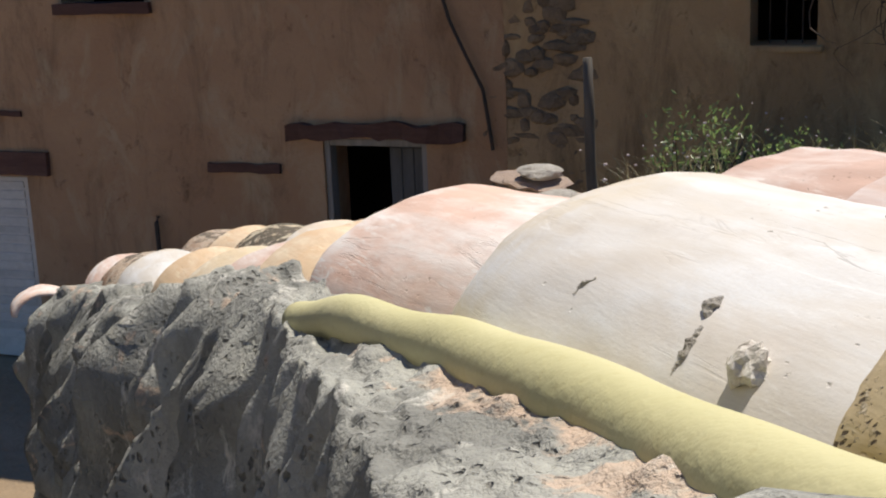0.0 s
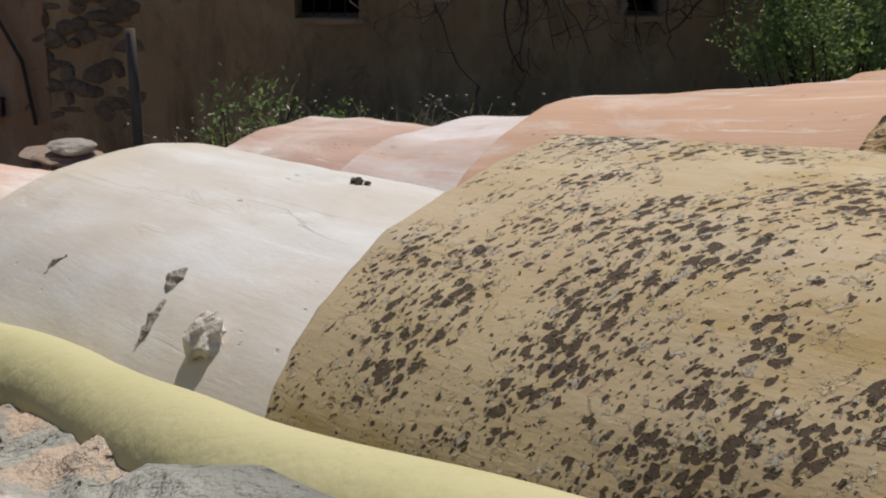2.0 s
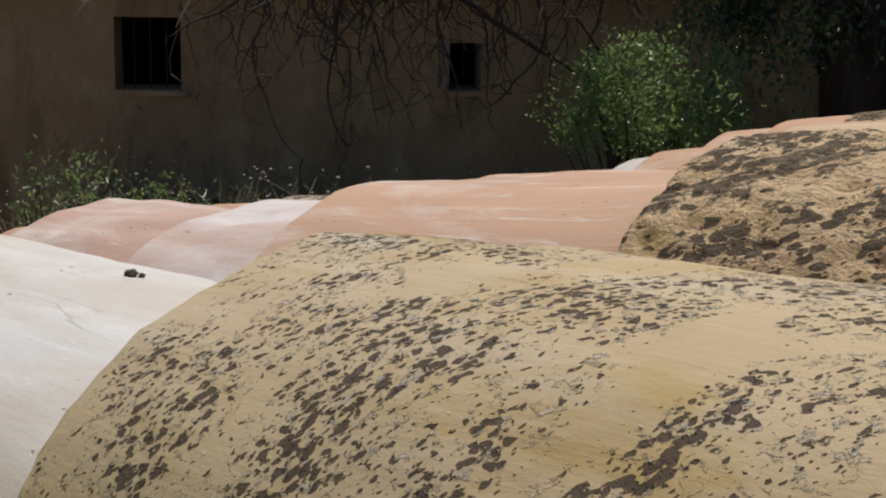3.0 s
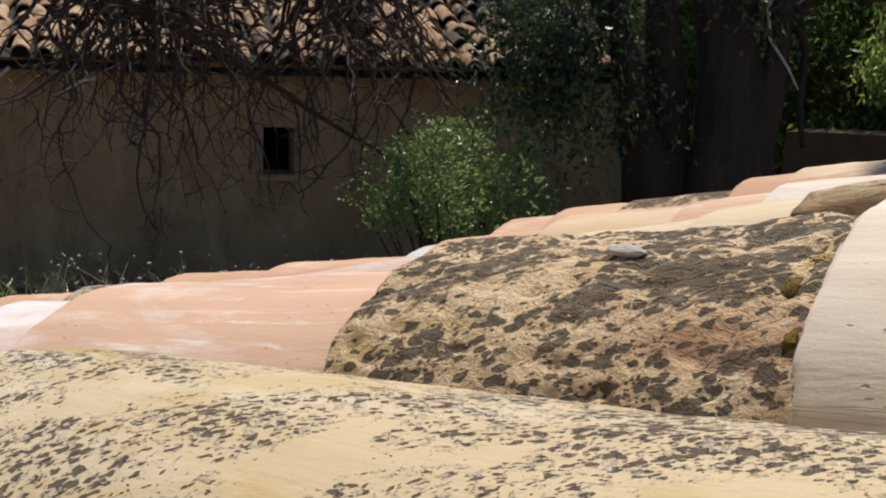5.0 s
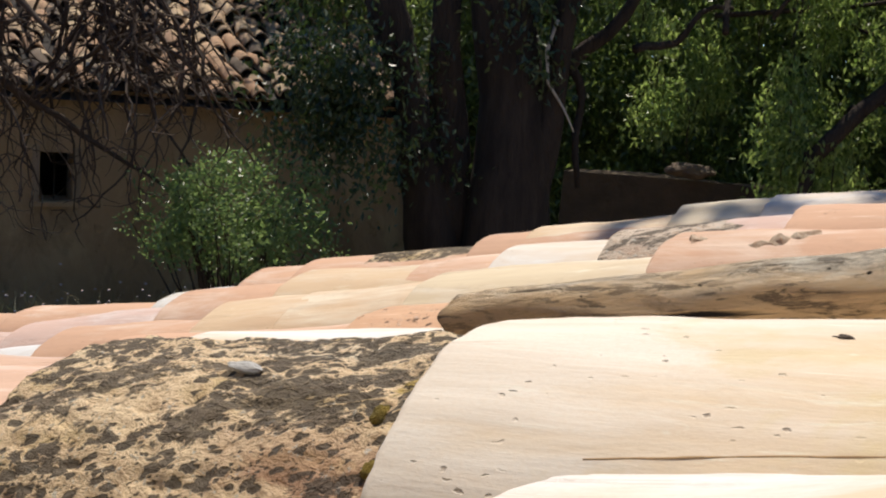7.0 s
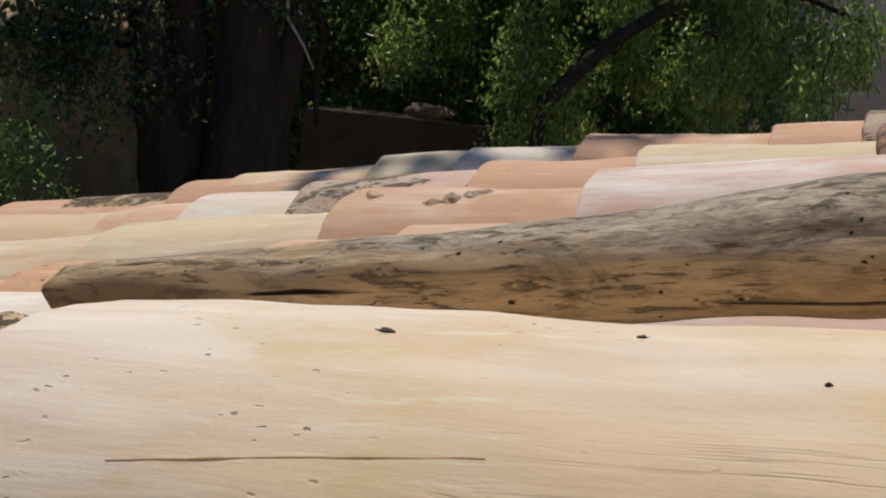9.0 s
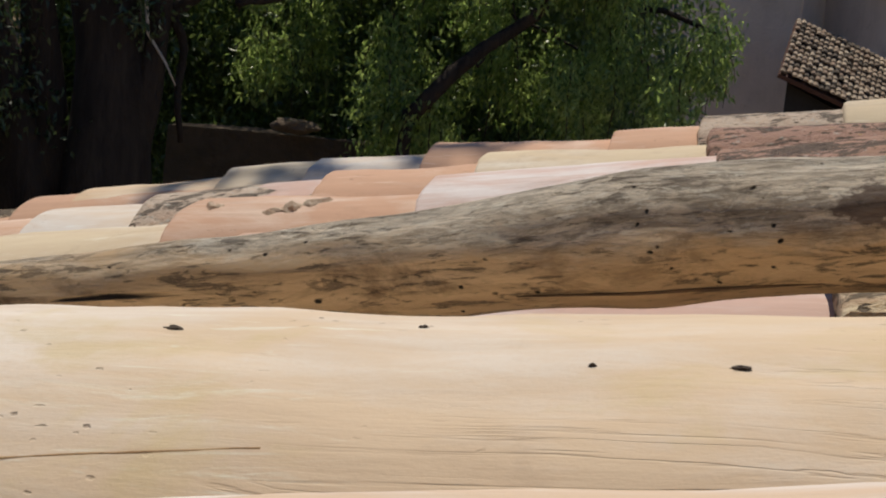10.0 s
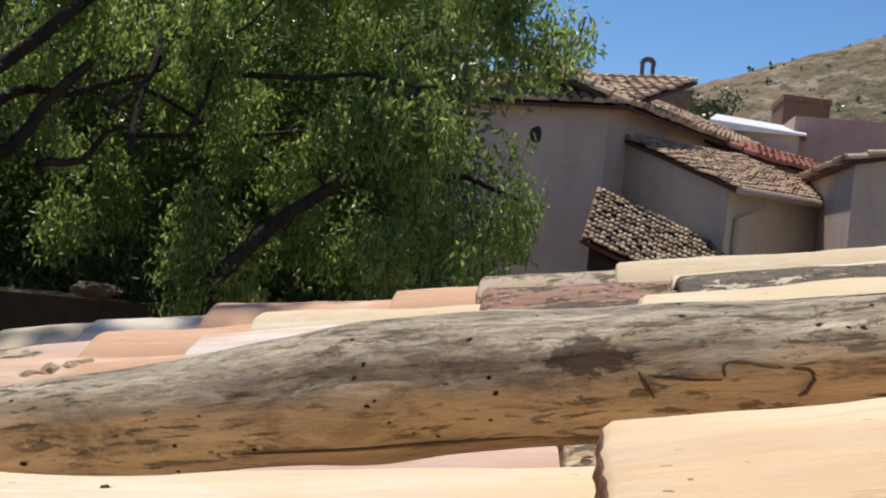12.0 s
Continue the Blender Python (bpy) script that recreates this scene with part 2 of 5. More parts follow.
def mortar_material():
    k = Mat("weathered_grey_mortar", 0.95)
    big = k.noise((9, 9, 5), 5, 0.6, 0.5)
    fine = k.noise(240, 4, 0.75)
    col = k.mix(k.ramp(big, 0.42, 0.60), (0.255, 0.258, 0.235), (0.46, 0.462, 0.415))
    sep = k.t.nodes.new("ShaderNodeSeparateXYZ")
    k.link(k.t.nodes.new("ShaderNodeTexCoord").outputs["Object"], sep.inputs[0])
    inner = k.calc('MULTIPLY', k.ramp(sep.outputs[1], 0.0, 0.085, -0.30, 0.17), k.ramp(sep.outputs[0], -0.80, -0.45))
    warm = k.ramp(k.calc('ADD', k.noise((13, 22, 22), 5, 0.65, 0.7), inner), 0.60, 0.66, 0, 0.9)
    col = k.mix(warm, col, k.mix(k.noise(60, 4, 0.7), (0.66, 0.46, 0.33), (0.62, 0.52, 0.42)))
    col = k.mix(k.ramp(fine, 0.30, 0.75, 0.0, 0.4), col, (0.20, 0.19, 0.18))
    pore = k.calc('MULTIPLY', k.ramp(k.cells((150, 150, 90), warp=1.1), 0.30, 0.12), k.ramp(k.noise(22, 4, 0.65), 0.46, 0.60))
    col = k.mix(k.calc('MULTIPLY', pore, 0.7), col, (0.13, 0.12, 0.105))
    # pale streaks: lime drips, strengthened in colour for the ribs' bright highlights
    lime_glint = k.ramp(k.noise((30, 30, 9), 6, 0.75, 0.5), 0.565, 0.65, 0, 0.8)
    col = k.mix(lime_glint, col, (0.68, 0.66, 0.60))
    h = k.calc('ADD', k.calc('MULTIPLY', k.noise(60, 5, 0.65), 0.45), k.calc('MULTIPLY', fine, 0.18))
    h = k.calc('SUBTRACT', k.calc('ADD', h, k.calc('MULTIPLY', k.noise((45, 45, 6), 5, 0.6, 0.3), 0.6)), k.calc('MULTIPLY', pore, 0.7))
    return k.done(col, k.bump(h, 0.85, 0.010))


def foam_material():
    k = Mat("yellow_foam_hose", 0.75)
    col = k.mix(k.ramp(k.noise((6, 20, 20), 4, 0.6), 0.35, 0.7), (0.55, 0.515, 0.28), (0.62, 0.58, 0.35))
    col = k.mix(k.ramp(k.noise(180, 3, 0.6), 0.58, 0.72, 0, 0.25), col, (0.45, 0.37, 0.16))
    return k.done(col, k.bump(k.noise(130, 3, 0.6), 0.25, 0.003))


def log_material():
    """Sun-silvered wood above, amber wood below, long checks, worm holes, black weather stains."""
    k = Mat("weathered_log", 0.85)
    grain = k.noise((16, 120, 120), 7, 0.78, 0.5)
    patch = k.noise((11, 26, 26), 7, 0.74, 0.6)
    amber = k.mix(k.ramp(grain, 0.36, 0.68), (0.73, 0.525, 0.315), (0.61, 0.415, 0.235))
    amber = k.mix(k.ramp(patch, 0.55, 0.66, 0, 0.6), amber, (0.16, 0.09, 0.045))
    silver = k.mix(k.ramp(grain, 0.42, 0.66), (0.75, 0.655, 0.52), (0.50, 0.415, 0.31))
    silver = k.mix(k.ramp(patch, 0.53, 0.58, 0, 0.45), silver, (0.10, 0.072, 0.052))
    silver = k.mix(k.ramp(k.noise((60, 260, 260), 5, 0.8, 0.5), 0.47, 0.56, 0, 0.50), silver, (0.16, 0.13, 0.10))
    silver = k.mix(k.ramp(k.noise((50, 220, 220), 6, 0.8, 0.4), 0.53, 0.59, 0, 0.8), silver, (0.74, 0.69, 0.58))
    sep = k.t.nodes.new("ShaderNodeSeparateXYZ")
    tc = k.t.nodes.new("ShaderNodeTexCoord")
    k.link(tc.outputs["Object"], sep.inputs[0])
    upper = k.ramp(k.calc('ADD', sep.outputs[2], k.calc('MULTIPLY', k.calc('SUBTRACT', k.noise((14, 40, 40), 6, 0.7), 0.5), 0.05)), 0.011, 0.026)
    col = k.mix(upper, amber, silver)
    away = k.calc('ADD', k.calc('ABSOLUTE', k.calc('SUBTRACT', sep.outputs[0], 0.451), 0.0), k.calc('MULTIPLY', k.calc('ABSOLUTE', k.calc('SUBTRACT', sep.outputs[2], 0.026), 0.0), 2.4))
    blot = k.ramp(k.calc('ADD', away, k.calc('MULTIPLY', k.calc('SUBTRACT', k.noise((70, 120, 120), 5, 0.7), 0.5), 0.06)), 0.024, 0.018, 0.0, 0.82)
    col = k.mix(blot, col, (0.10, 0.062, 0.048))
    fleck = k.calc('MULTIPLY', k.ramp(k.noise((40, 190, 190), 5, 0.75, 0.4), 0.545, 0.59), k.ramp(k.noise((9, 20, 20), 3), 0.36, 0.52))
    col = k.mix(k.calc('MULTIPLY', fleck, 0.7), col, (0.10, 0.075, 0.055))
    check = k.ramp(k.noise((3.5, 95, 95), 3, 0.5, 0.1), 0.665, 0.69)
    holes = k.calc('MULTIPLY', k.ramp(k.cells((88, 110, 110), warp=0.5), 0.12, 0.08), k.ramp(k.noise(31, 2), 0.44, 0.50))
    dark = k.calc('MAXIMUM', holes, check)
    col = k.mix(dark, col, (0.02, 0.014, 0.01))
    h = k.calc('SUBTRACT', k.calc('MULTIPLY', grain, 1.4), k.calc('ADD', dark, k.calc('MULTIPLY', fleck, 0.4)))
    return k.done(col, k.bump(h, 0.9, 0.005))


def plaster_material(name, a, b, c, dark=0.5):
    k = Mat(name, 0.95)
    col = k.mix(k.ramp(k.noise((0.9, 0.9, 0.7), 6, 0.62, 0.6), 0.38, 0.62), a, b)
    col = k.mix(k.ramp(k.noise((2.2, 2.2, 1.2), 5, 0.65, 0.8), 0.52, 0.66, 0, 0.7), col, c)
    col = k.mix(k.ramp(k.noise((2.6, 2.6, 0.9), 7, 0.75, 0.6), 0.50, 0.66, 0, dark), col, (a[0] * 0.35, a[1] * 0.35, a[2] * 0.35))
    chip = k.ramp(k.noise((5, 5, 4), 7, 0.8, 0.3), 0.60, 0.63, 0, 0.8 * dark)
    col = k.mix(chip, col, (a[0] * 0.55, a[1] * 0.5, a[2] * 0.45))
    h = k.calc('SUBTRACT', k.noise(14, 6, 0.7), k.calc('MULTIPLY', chip, 0.6))
    return k.done(col, k.bump(h, 0.7, 0.03))


def plain(name, col, second, scale=6.0, rough=0.8, bump=0.3, depth=0.01, stretch=(1, 1, 1)):
    k = Mat(name, rough)
    s = tuple(scale * v for v in stretch)
    n = k.noise(s, 6, 0.65, 0.3)
    fine = k.noise(tuple(v * 7 for v in s), 4, 0.6)
    c = k.mix(k.ramp(n, 0.35, 0.65), col, second)
    c = k.mix(k.ramp(fine, 0.4, 0.75, 0, 0.35), c, tuple(v * 0.5 for v in col))
    return k.done(k.vary(c, 0.12), k.bump(fine, bump, depth))


def leaf_material(name, a, b, light=0.25):
    k = Mat(name, 0.36)
    geo = k.t.nodes.new("ShaderNodeNewGeometry")
    col = k.mix(geo.outputs["Random Per Island"], a, b)
    k.b.inputs["Specular IOR Level"].default_value = 0.7
    m = k.done(col)
    tr = k.t.nodes.new("ShaderNodeBsdfTranslucent")
    gl = k.t.nodes.new("ShaderNodeHueSaturation")
    gl.inputs["Value"].default_value = 2.15
    gl.inputs["Saturation"].default_value = 1.05
    k.link(col, gl.inputs["Color"])
    k.link(gl.outputs[0], tr.inputs["Color"])
    ms = k.t.nodes.new("ShaderNodeMixShader")
    ms.inputs[0].default_value = light
    k.link(k.b.outputs[0], ms.inputs[1])
    k.link(tr.outputs[0], ms.inputs[2])
    k.link(ms.outputs[0], k.t.nodes["Material Output"].inputs["Surface"])
    return m


def roof_clay(name, tones, dark=0.45):
    """Old barrel tiles seen from afar: every tile has its own tone, with lichen blotches."""
    k = Mat(name, 0.92)
    rnd = k.t.nodes.new("ShaderNodeNewGeometry").outputs["Random Per Island"]
    rnd = k.calc('FRACT', k.calc('ADD', k.calc('MULTIPLY', rnd, 7.3), k.oi), 0.0)
    col = k.mix(k.ramp(rnd, 0.0, 0.35), tones[0], tones[1])
    col = k.mix(k.ramp(rnd, 0.35, 0.70), col, tones[2])
    col = k.mix(k.ramp(rnd, 0.80, 0.95), col, tones[3])
    col = k.mix(k.ramp(k.noise(9, 6, 0.75, 0.4), 0.52, 0.62, 0, dark), col, (0.06, 0.045, 0.035))
    h = k.noise(30, 5, 0.7)
    return k.done(col, k.bump(h, 0.6, 0.01))


MORTAR, FOAM, LOGWOOD = mortar_material(), foam_material(), log_material()
OCHRE = plaster_material("ochre_plaster", (0.36, 0.205, 0.115), (0.42, 0.255, 0.145), (0.44, 0.32, 0.20), 0.5)
EARTH_PLASTER = plaster_material("earth_plaster", (0.44, 0.285, 0.15), (0.37, 0.235, 0.125), (0.50, 0.355, 0.19), 0.65)
GREY_PLASTER = plaster_material("grey_render", (0.56, 0.455, 0.375), (0.61, 0.50, 0.415), (0.51, 0.41, 0.335), 0.22)
PALE_PLASTER = plaster_material("pale_render", (0.78, 0.68, 0.52), (0.74, 0.64, 0.49), (0.66, 0.56, 0.43), 0.2)
PINK_PLASTER = plaster_material("pink_render", (0.46, 0.30, 0.27), (0.50, 0.35, 0.31), (0.40, 0.27, 0.24), 0.2)
PALE_REVEAL = plaster_material("patched_plaster", (0.36, 0.26, 0.17), (0.42, 0.31, 0.20), (0.30, 0.22, 0.14), 0.4)
BROWN_PLASTER = plaster_material("brown_render", (0.24, 0.145, 0.105), (0.28, 0.17, 0.12), (0.20, 0.125, 0.09), 0.4)
BOUNCE_RENDER = plaster_material("bounce_wall_render", (0.46, 0.445, 0.43), (0.50, 0.485, 0.465), (0.42, 0.405, 0.385), 0.2)
STONE = plain("rubble_stone", (0.22, 0.165, 0.12), (0.13, 0.10, 0.075), 5, 0.95, 0.8, 0.02)
WALLSTONE = plain("earthy_rubble_stone", (0.27, 0.185, 0.115), (0.15, 0.105, 0.07), 7, 0.95, 0.9, 0.02)
OLDWOOD = plain("dark_red_timber", (0.085, 0.04, 0.03), (0.12, 0.06, 0.045), 8, 0.85, 0.6, 0.006, (0.3, 3, 3))
GREYWOOD = plain("grey_timber", (0.30, 0.27, 0.24), (0.20, 0.18, 0.16), 8, 0.9, 0.6, 0.006, (3, 3, 0.3))
WHITEPAINT = plain("old_white_paint", (0.56, 0.52, 0.48), (0.50, 0.46, 0.42), 2, 0.6, 0.1, 0.003)
# near-black colour that stands for shade in rooms, gaps and openings
SHADE_BLACK = plain("near_black_shade", (0.05, 0.045, 0.04), (0.035, 0.03, 0.028), 2, 0.95)
IRON = plain("dark_iron", (0.04, 0.035, 0.03), (0.07, 0.045, 0.035), 10, 0.7)
# earth under weeds, its colour darkened for the shade it lies in
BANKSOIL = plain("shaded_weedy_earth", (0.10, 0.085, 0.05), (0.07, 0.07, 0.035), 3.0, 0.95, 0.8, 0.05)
DARKROOF = roof_clay("dark_weathered_tile", ((0.17, 0.125, 0.09), (0.46, 0.37, 0.27), (0.28, 0.20, 0.14), (0.10, 0.08, 0.06)), 0.6)
DARKDOOR = plain("dark_grey_door", (0.11, 0.105, 0.10), (0.08, 0.075, 0.07), 6, 0.7, 0.4, 0.004, (3, 3, 0.3))
SOIL = plain("dry_earth", (0.34, 0.255, 0.17), (0.25, 0.185, 0.12), 0.8, 0.95, 0.8, 0.05)
BARK = plain("dark_bark", (0.075, 0.056, 0.042), (0.035, 0.027, 0.022), 4, 0.95, 1.0, 0.03, (3, 3, 0.5))
TWIG = plain("dry_twig", (0.085, 0.06, 0.045), (0.05, 0.036, 0.028), 4, 0.9, 0.5, 0.01)
LEAF = leaf_material("willow_leaf", (0.075, 0.12, 0.03), (0.28, 0.35, 0.115), 0.52)
# darker copy of LEAF: the inner crown's shade is put into the colour
SHADELEAF = leaf_material("shaded_leaf", (0.04, 0.065, 0.02), (0.15, 0.20, 0.06), 0.42)
BUSHLEAF = leaf_material("bush_leaf", (0.09, 0.145, 0.05), (0.19, 0.25, 0.095), 0.45)
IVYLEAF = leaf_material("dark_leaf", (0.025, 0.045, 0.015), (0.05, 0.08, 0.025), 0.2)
STRAW = leaf_material("dry_grass", (0.25, 0.21, 0.13), (0.11, 0.12, 0.055), 0.3)
PALETWIG = plain("bleached_twig", (0.50, 0.46, 0.40), (0.36, 0.32, 0.27), 6, 0.9, 0.4, 0.004)
FLOWER = plain("pale_flower", (0.62, 0.52, 0.51), (0.52, 0.41, 0.42), 30, 0.8, 0.0)
def hill_material():
    k = Mat("rocky_scrub_hillside", 0.95)
    col = k.mix(k.ramp(k.noise((0.03, 0.03, 0.05), 6, 0.7, 0.5), 0.42, 0.58), (0.26, 0.195, 0.125), (0.16, 0.135, 0.08))
    col = k.mix(k.ramp(k.noise((0.12, 0.12, 0.3), 6, 0.75, 0.4), 0.52, 0.60, 0, 0.8), col, (0.42, 0.36, 0.29))
    col = k.mix(k.ramp(k.noise(0.30, 5, 0.7), 0.52, 0.58, 0, 0.85), col, (0.085, 0.085, 0.045))
    return k.done(col, k.bump(k.noise(0.25, 6, 0.75), 0.9, 2.0))


HILLSIDE = hill_material()
FARROOF = roof_clay("sunlit_roof_tile", ((0.34, 0.24, 0.165), (0.58, 0.44, 0.32), (0.50, 0.34, 0.24), (0.22, 0.16, 0.12)))
OLDROOF = roof_clay("old_brown_roof_tile", ((0.20, 0.135, 0.085), (0.50, 0.37, 0.235), (0.38, 0.235, 0.145), (0.13, 0.10, 0.075)), 0.7)
REDROOF = plain("red_roof_tile", (0.42, 0.18, 0.13), (0.34, 0.13, 0.09), 2.2, 0.9, 0.4, 0.01)
SHEET = plain("white_sheet_roof", (0.72, 0.74, 0.76), (0.64, 0.66, 0.68), 0.5, 0.5, 0.1)


# ============ building helpers ============
def obj(name, bm, material, smooth=False):
    me = bpy.data.meshes.new(name)
    bm.normal_update()
    bm.to_mesh(me)
    bm.free()
    if material is not None:
        me.materials.append(material)
    if smooth:
        me.polygons.foreach_set("use_smooth", [True] * len(me.polygons))
    return new(name, me)


def part(name, bm, material, parent, label="", smooth=False, at=None):
    ob = obj(name, bm, material, smooth)
    ob.parent = parent
    if at is not None:
        ob.matrix_local = at
    return tagged(ob, label)


def raw(name, verts, faces, material, smooth=False):
    me = bpy.data.meshes.new(name)
    me.from_pydata(verts, [], faces)
    me.update()
    me.materials.append(material)
    if smooth:
        me.polygons.foreach_set("use_smooth", [True] * len(me.polygons))
    return new(name, me)


def box(bm, x0, x1, y0, y1, z0, z1, bevel=0.0, seg=1):
    made = bmesh.ops.create_cube(bm, size=1.0, matrix=Matrix.Translation(((x0 + x1) / 2, (y0 + y1) / 2, (z0 + z1) / 2)) @ Matrix.Diagonal((x1 - x0, y1 - y0, z1 - z0, 1)))
    if bevel:
        edges = list({e for v in made["verts"] for e in v.link_edges})
        bmesh.ops.bevel(bm, geom=edges, offset=bevel, segments=seg, affect='EDGES')


def one_box(*a, bevel=0.0):
    bm = bmesh.new()
    box(bm, *a, bevel=bevel)
    return bm


def rough_up(bm, amount, scale, seed=0.0):
    for v in bm.verts:
        v.co += noise.noise_vector(v.co * scale + Vector((seed, seed * 1.7, 0))) * amount


def tube(bm, pts, radii, sides=8, cap=True):
    """A round tapered tube through points."""
    pts = [Vector(q) for q in pts]
    rings, up = [], Vector((0.13, 0.27, 0.95))
    for i, q in enumerate(pts):
        d = (pts[min(i + 1, len(pts) - 1)] - pts[max(i - 1, 0)]).normalized()
        a = d.cross(up)
        a = (a if a.length > 0.05 else d.cross(Vector((1, 0, 0)))).normalized()
        b = d.cross(a)
        rings.append([bm.verts.new(q + (a * math.cos(6.28318 * k / sides) + b * math.sin(6.28318 * k / sides)) * radii[i]) for k in range(sides)])
    for r, s in zip(rings, rings[1:]):
        for k in range(sides):
            bm.faces.new((r[k], r[(k + 1) % sides], s[(k + 1) % sides], s[k]))
    if cap:
        bm.faces.new(rings[0][::-1])
        bm.faces.new(rings[-1])
    return rings


# ============ the tiled roof ============
PITCH, ROW0 = 0.245, 0.225
LINE_X = (-4.6, -2.6, -1.77, -1.27, -1.0, -0.68, -0.377, -0.073, 0.34, 1.6)
LINE_Z = (-1.07, -0.61, -0.426, -0.292, -0.214, -0.152, -0.101, -0.0370, 0.048, 0.30)


ROW1_X = (-4.6, -3.45, -2.4, -1.4, -0.961, -0.767, -0.637, -0.392, -0.203, 0.163, 1.6)
ROW1_Z = (-1.03, -0.767, -0.542, -0.33, -0.205, -0.178, -0.146, -0.092, -0.053, 0.006, 0.30)


def crest(x, y):
    """Height of the tile crests: the roof sags towards its eave and twists slightly across."""
    near_, mid = float(np.interp(x, LINE_X, LINE_Z)), float(np.interp(x, ROW1_X, ROW1_Z))
    if y < 0.47:
        return near_ + (mid - near_) * max(0.0, (y - ROW0) / 0.245)
    far = 0.030 + 0.249 * x if x > -1.3 else mid - 0.005
    sag = [0.0, -0.021, float(np.interp(x, (-0.95, -0.65, 0.08, 0.2), (-0.045, -0.031, -0.027, 0.005))), float(np.interp(x, (-0.95, -0.7, -0.3, -0.15, 0.03, 0.1), (-0.030, -0.020, -0.010, -0.019, -0.023, -0.010))), float(np.interp(x, (-0.4, -0.1, 0.05, 0.1, 0.3), (-0.010, -0.013, -0.016, -0.016, -0.030))), float(np.interp(x, (-0.45, -0.2, -0.08, 0.02, 0.1, 0.6), (0.006, 0.003, -0.014, -0.015, -0.019, -0.032)))]
    return mid + (far - mid) * (y - 0.47) / 1.225 + float(np.interp((y - 0.47) / PITCH, range(6), sag))


def bend(x):
    """The rows swing sideways a little towards the eave."""
    return -0.055 * max(0.0, -x - 2.2)


def tile_mesh(name, length, r_low, r_up, rise, thick, material, nu, nv, seed, wobble=0.0022, under=False, relief=0.0, end=None):
    """A curved clay tile from its low end at x = 0 up to x = length, crest at z = 0; under: the trough-shaped kind."""
    rg = random.Random(seed)
    bm = bmesh.new()
    sign = -1 if under else 1
    layers = []
    ph = [rg.uniform(0, 50) for _ in range(3)]
    for inner in (0, 1):
        grid = []
        for i in range(nu + 1):
            u = i / nu
            r = r_low + (r_up - r_low) * u
            row = []
            for j in range(nv + 1):
                a = math.pi * (0.03 + 0.94 * j / nv)
                rr = r - inner * thick
                y = -rr * math.cos(a) * (1.0 - 0.05 * math.sin(a))
                z = (rr * math.sin(a) ** 0.93 - r) * rise / r
                x = u * length
                q = Vector((x * 9 + ph[0], y * 16 + ph[1], ph[2]))
                d = noise.noise(q) * wobble * 1.6 + noise.noise(q * 3.1) * wobble * 0.6
                if relief and inner == 0:
                    p = Vector((x * 75 + ph[2], y * 95, z * 95))
                    d += relief * (0.55 * noise.noise(p * 0.45) + 0.5 * noise.noise(p * 1.1) - 1.6 * max(0.0, noise.noise(p * 1.7 + Vector((9, 0, 0))) - 0.12) + 0.25 * noise.noise(p * 3.3))
                edge = noise.noise(Vector((j * 9.0 / nv + ph[1], ph[0], i * 0.01))) * 0.0028 + noise.noise(Vector((j * 42.0 / nv + ph[2], ph[0], 0))) * 0.0016
                if i == 0 or i == nu:
                    x += edge
                    if inner == 0:
                        x += 0.003 if i == 0 else -0.003
                        z -= 0.0022 * math.sin(a)
                elif i == 1 and inner == 0:
                    x = min(x, 0.006) + edge
                row.append(bm.verts.new((x, y * (1 + d * 2), sign * (z + d))))
            grid.append(row)
        layers.append(grid)
    o, n_ = layers
    for i in range(nu):
        for j in range(nv):
            bm.faces.new((o[i][j], o[i][j + 1], o[i + 1][j + 1], o[i + 1][j]))
            bm.faces.new((n_[i][j], n_[i + 1][j], n_[i + 1][j + 1], n_[i][j + 1]))
    for i in range(nu):
        for j in (0, nv):
            bm.faces.new((o[i][j], o[i + 1][j], n_[i + 1][j], n_[i][j]))
    for j in range(nv):
        for i in (0, nu):
            f = bm.faces.new((o[i][j], o[i][j + 1], n_[i][j + 1], n_[i][j]))
            f.material_index = 1 if end else 0
    bmesh.ops.recalc_face_normals(bm, faces=bm.faces[:])
    me = bpy.data.meshes.new(name)
    bm.to_mesh(me)
    bm.free()
    me.materials.append(material)
    if end:
        me.materials.append(end)
    me.polygons.foreach_set("use_smooth", [True] * len(me.polygons))
    return me


# tile end faces: raw clay, darkened in colour for the shade there
SHADED_RAWCLAY = plain("shaded_raw_clay_edge", (0.20, 0.115, 0.075), (0.28, 0.17, 0.115), 90, 0.95, 0.8, 0.003)
EAVE, TOP, LAST_ROW, FOOT = -3.72, 1.55, 6, -4.3
deck = bmesh.new()
span = [EAVE + 0.08 + (TOP - EAVE - 0.08) * i / 24 for i in range(25)]
tops = [[deck.verts.new((x, y, crest(x, y) - 0.17)) for y in (0.08, 0.8, 1.80)] for x in span]
lows = [[deck.verts.new((x, y, crest(x, y) - 0.30)) for y in (0.08, 0.8, 1.80)] for x in span]
for i in range(24):
    for j in range(2):
        deck.faces.new((tops[i][j], tops[i + 1][j], tops[i + 1][j + 1], tops[i][j + 1]))
        deck.faces.new((lows[i][j], lows[i][j + 1], lows[i + 1][j + 1], lows[i + 1][j]))
    for j in (0, 2):
        deck.faces.new((tops[i][j], tops[i + 1][j], lows[i + 1][j], lows[i][j]))
for i in (0, 24):
    for j in range(2):
        deck.faces.new((tops[i][j], tops[i][j + 1], lows[i][j + 1], lows[i][j]))
bmesh.ops.recalc_face_normals(deck, faces=deck.faces[:])
roof = tagged(obj("roof", deck, MORTAR), "low-pitched old roof of bleached clay barrel tiles", "roof", kind="structure")

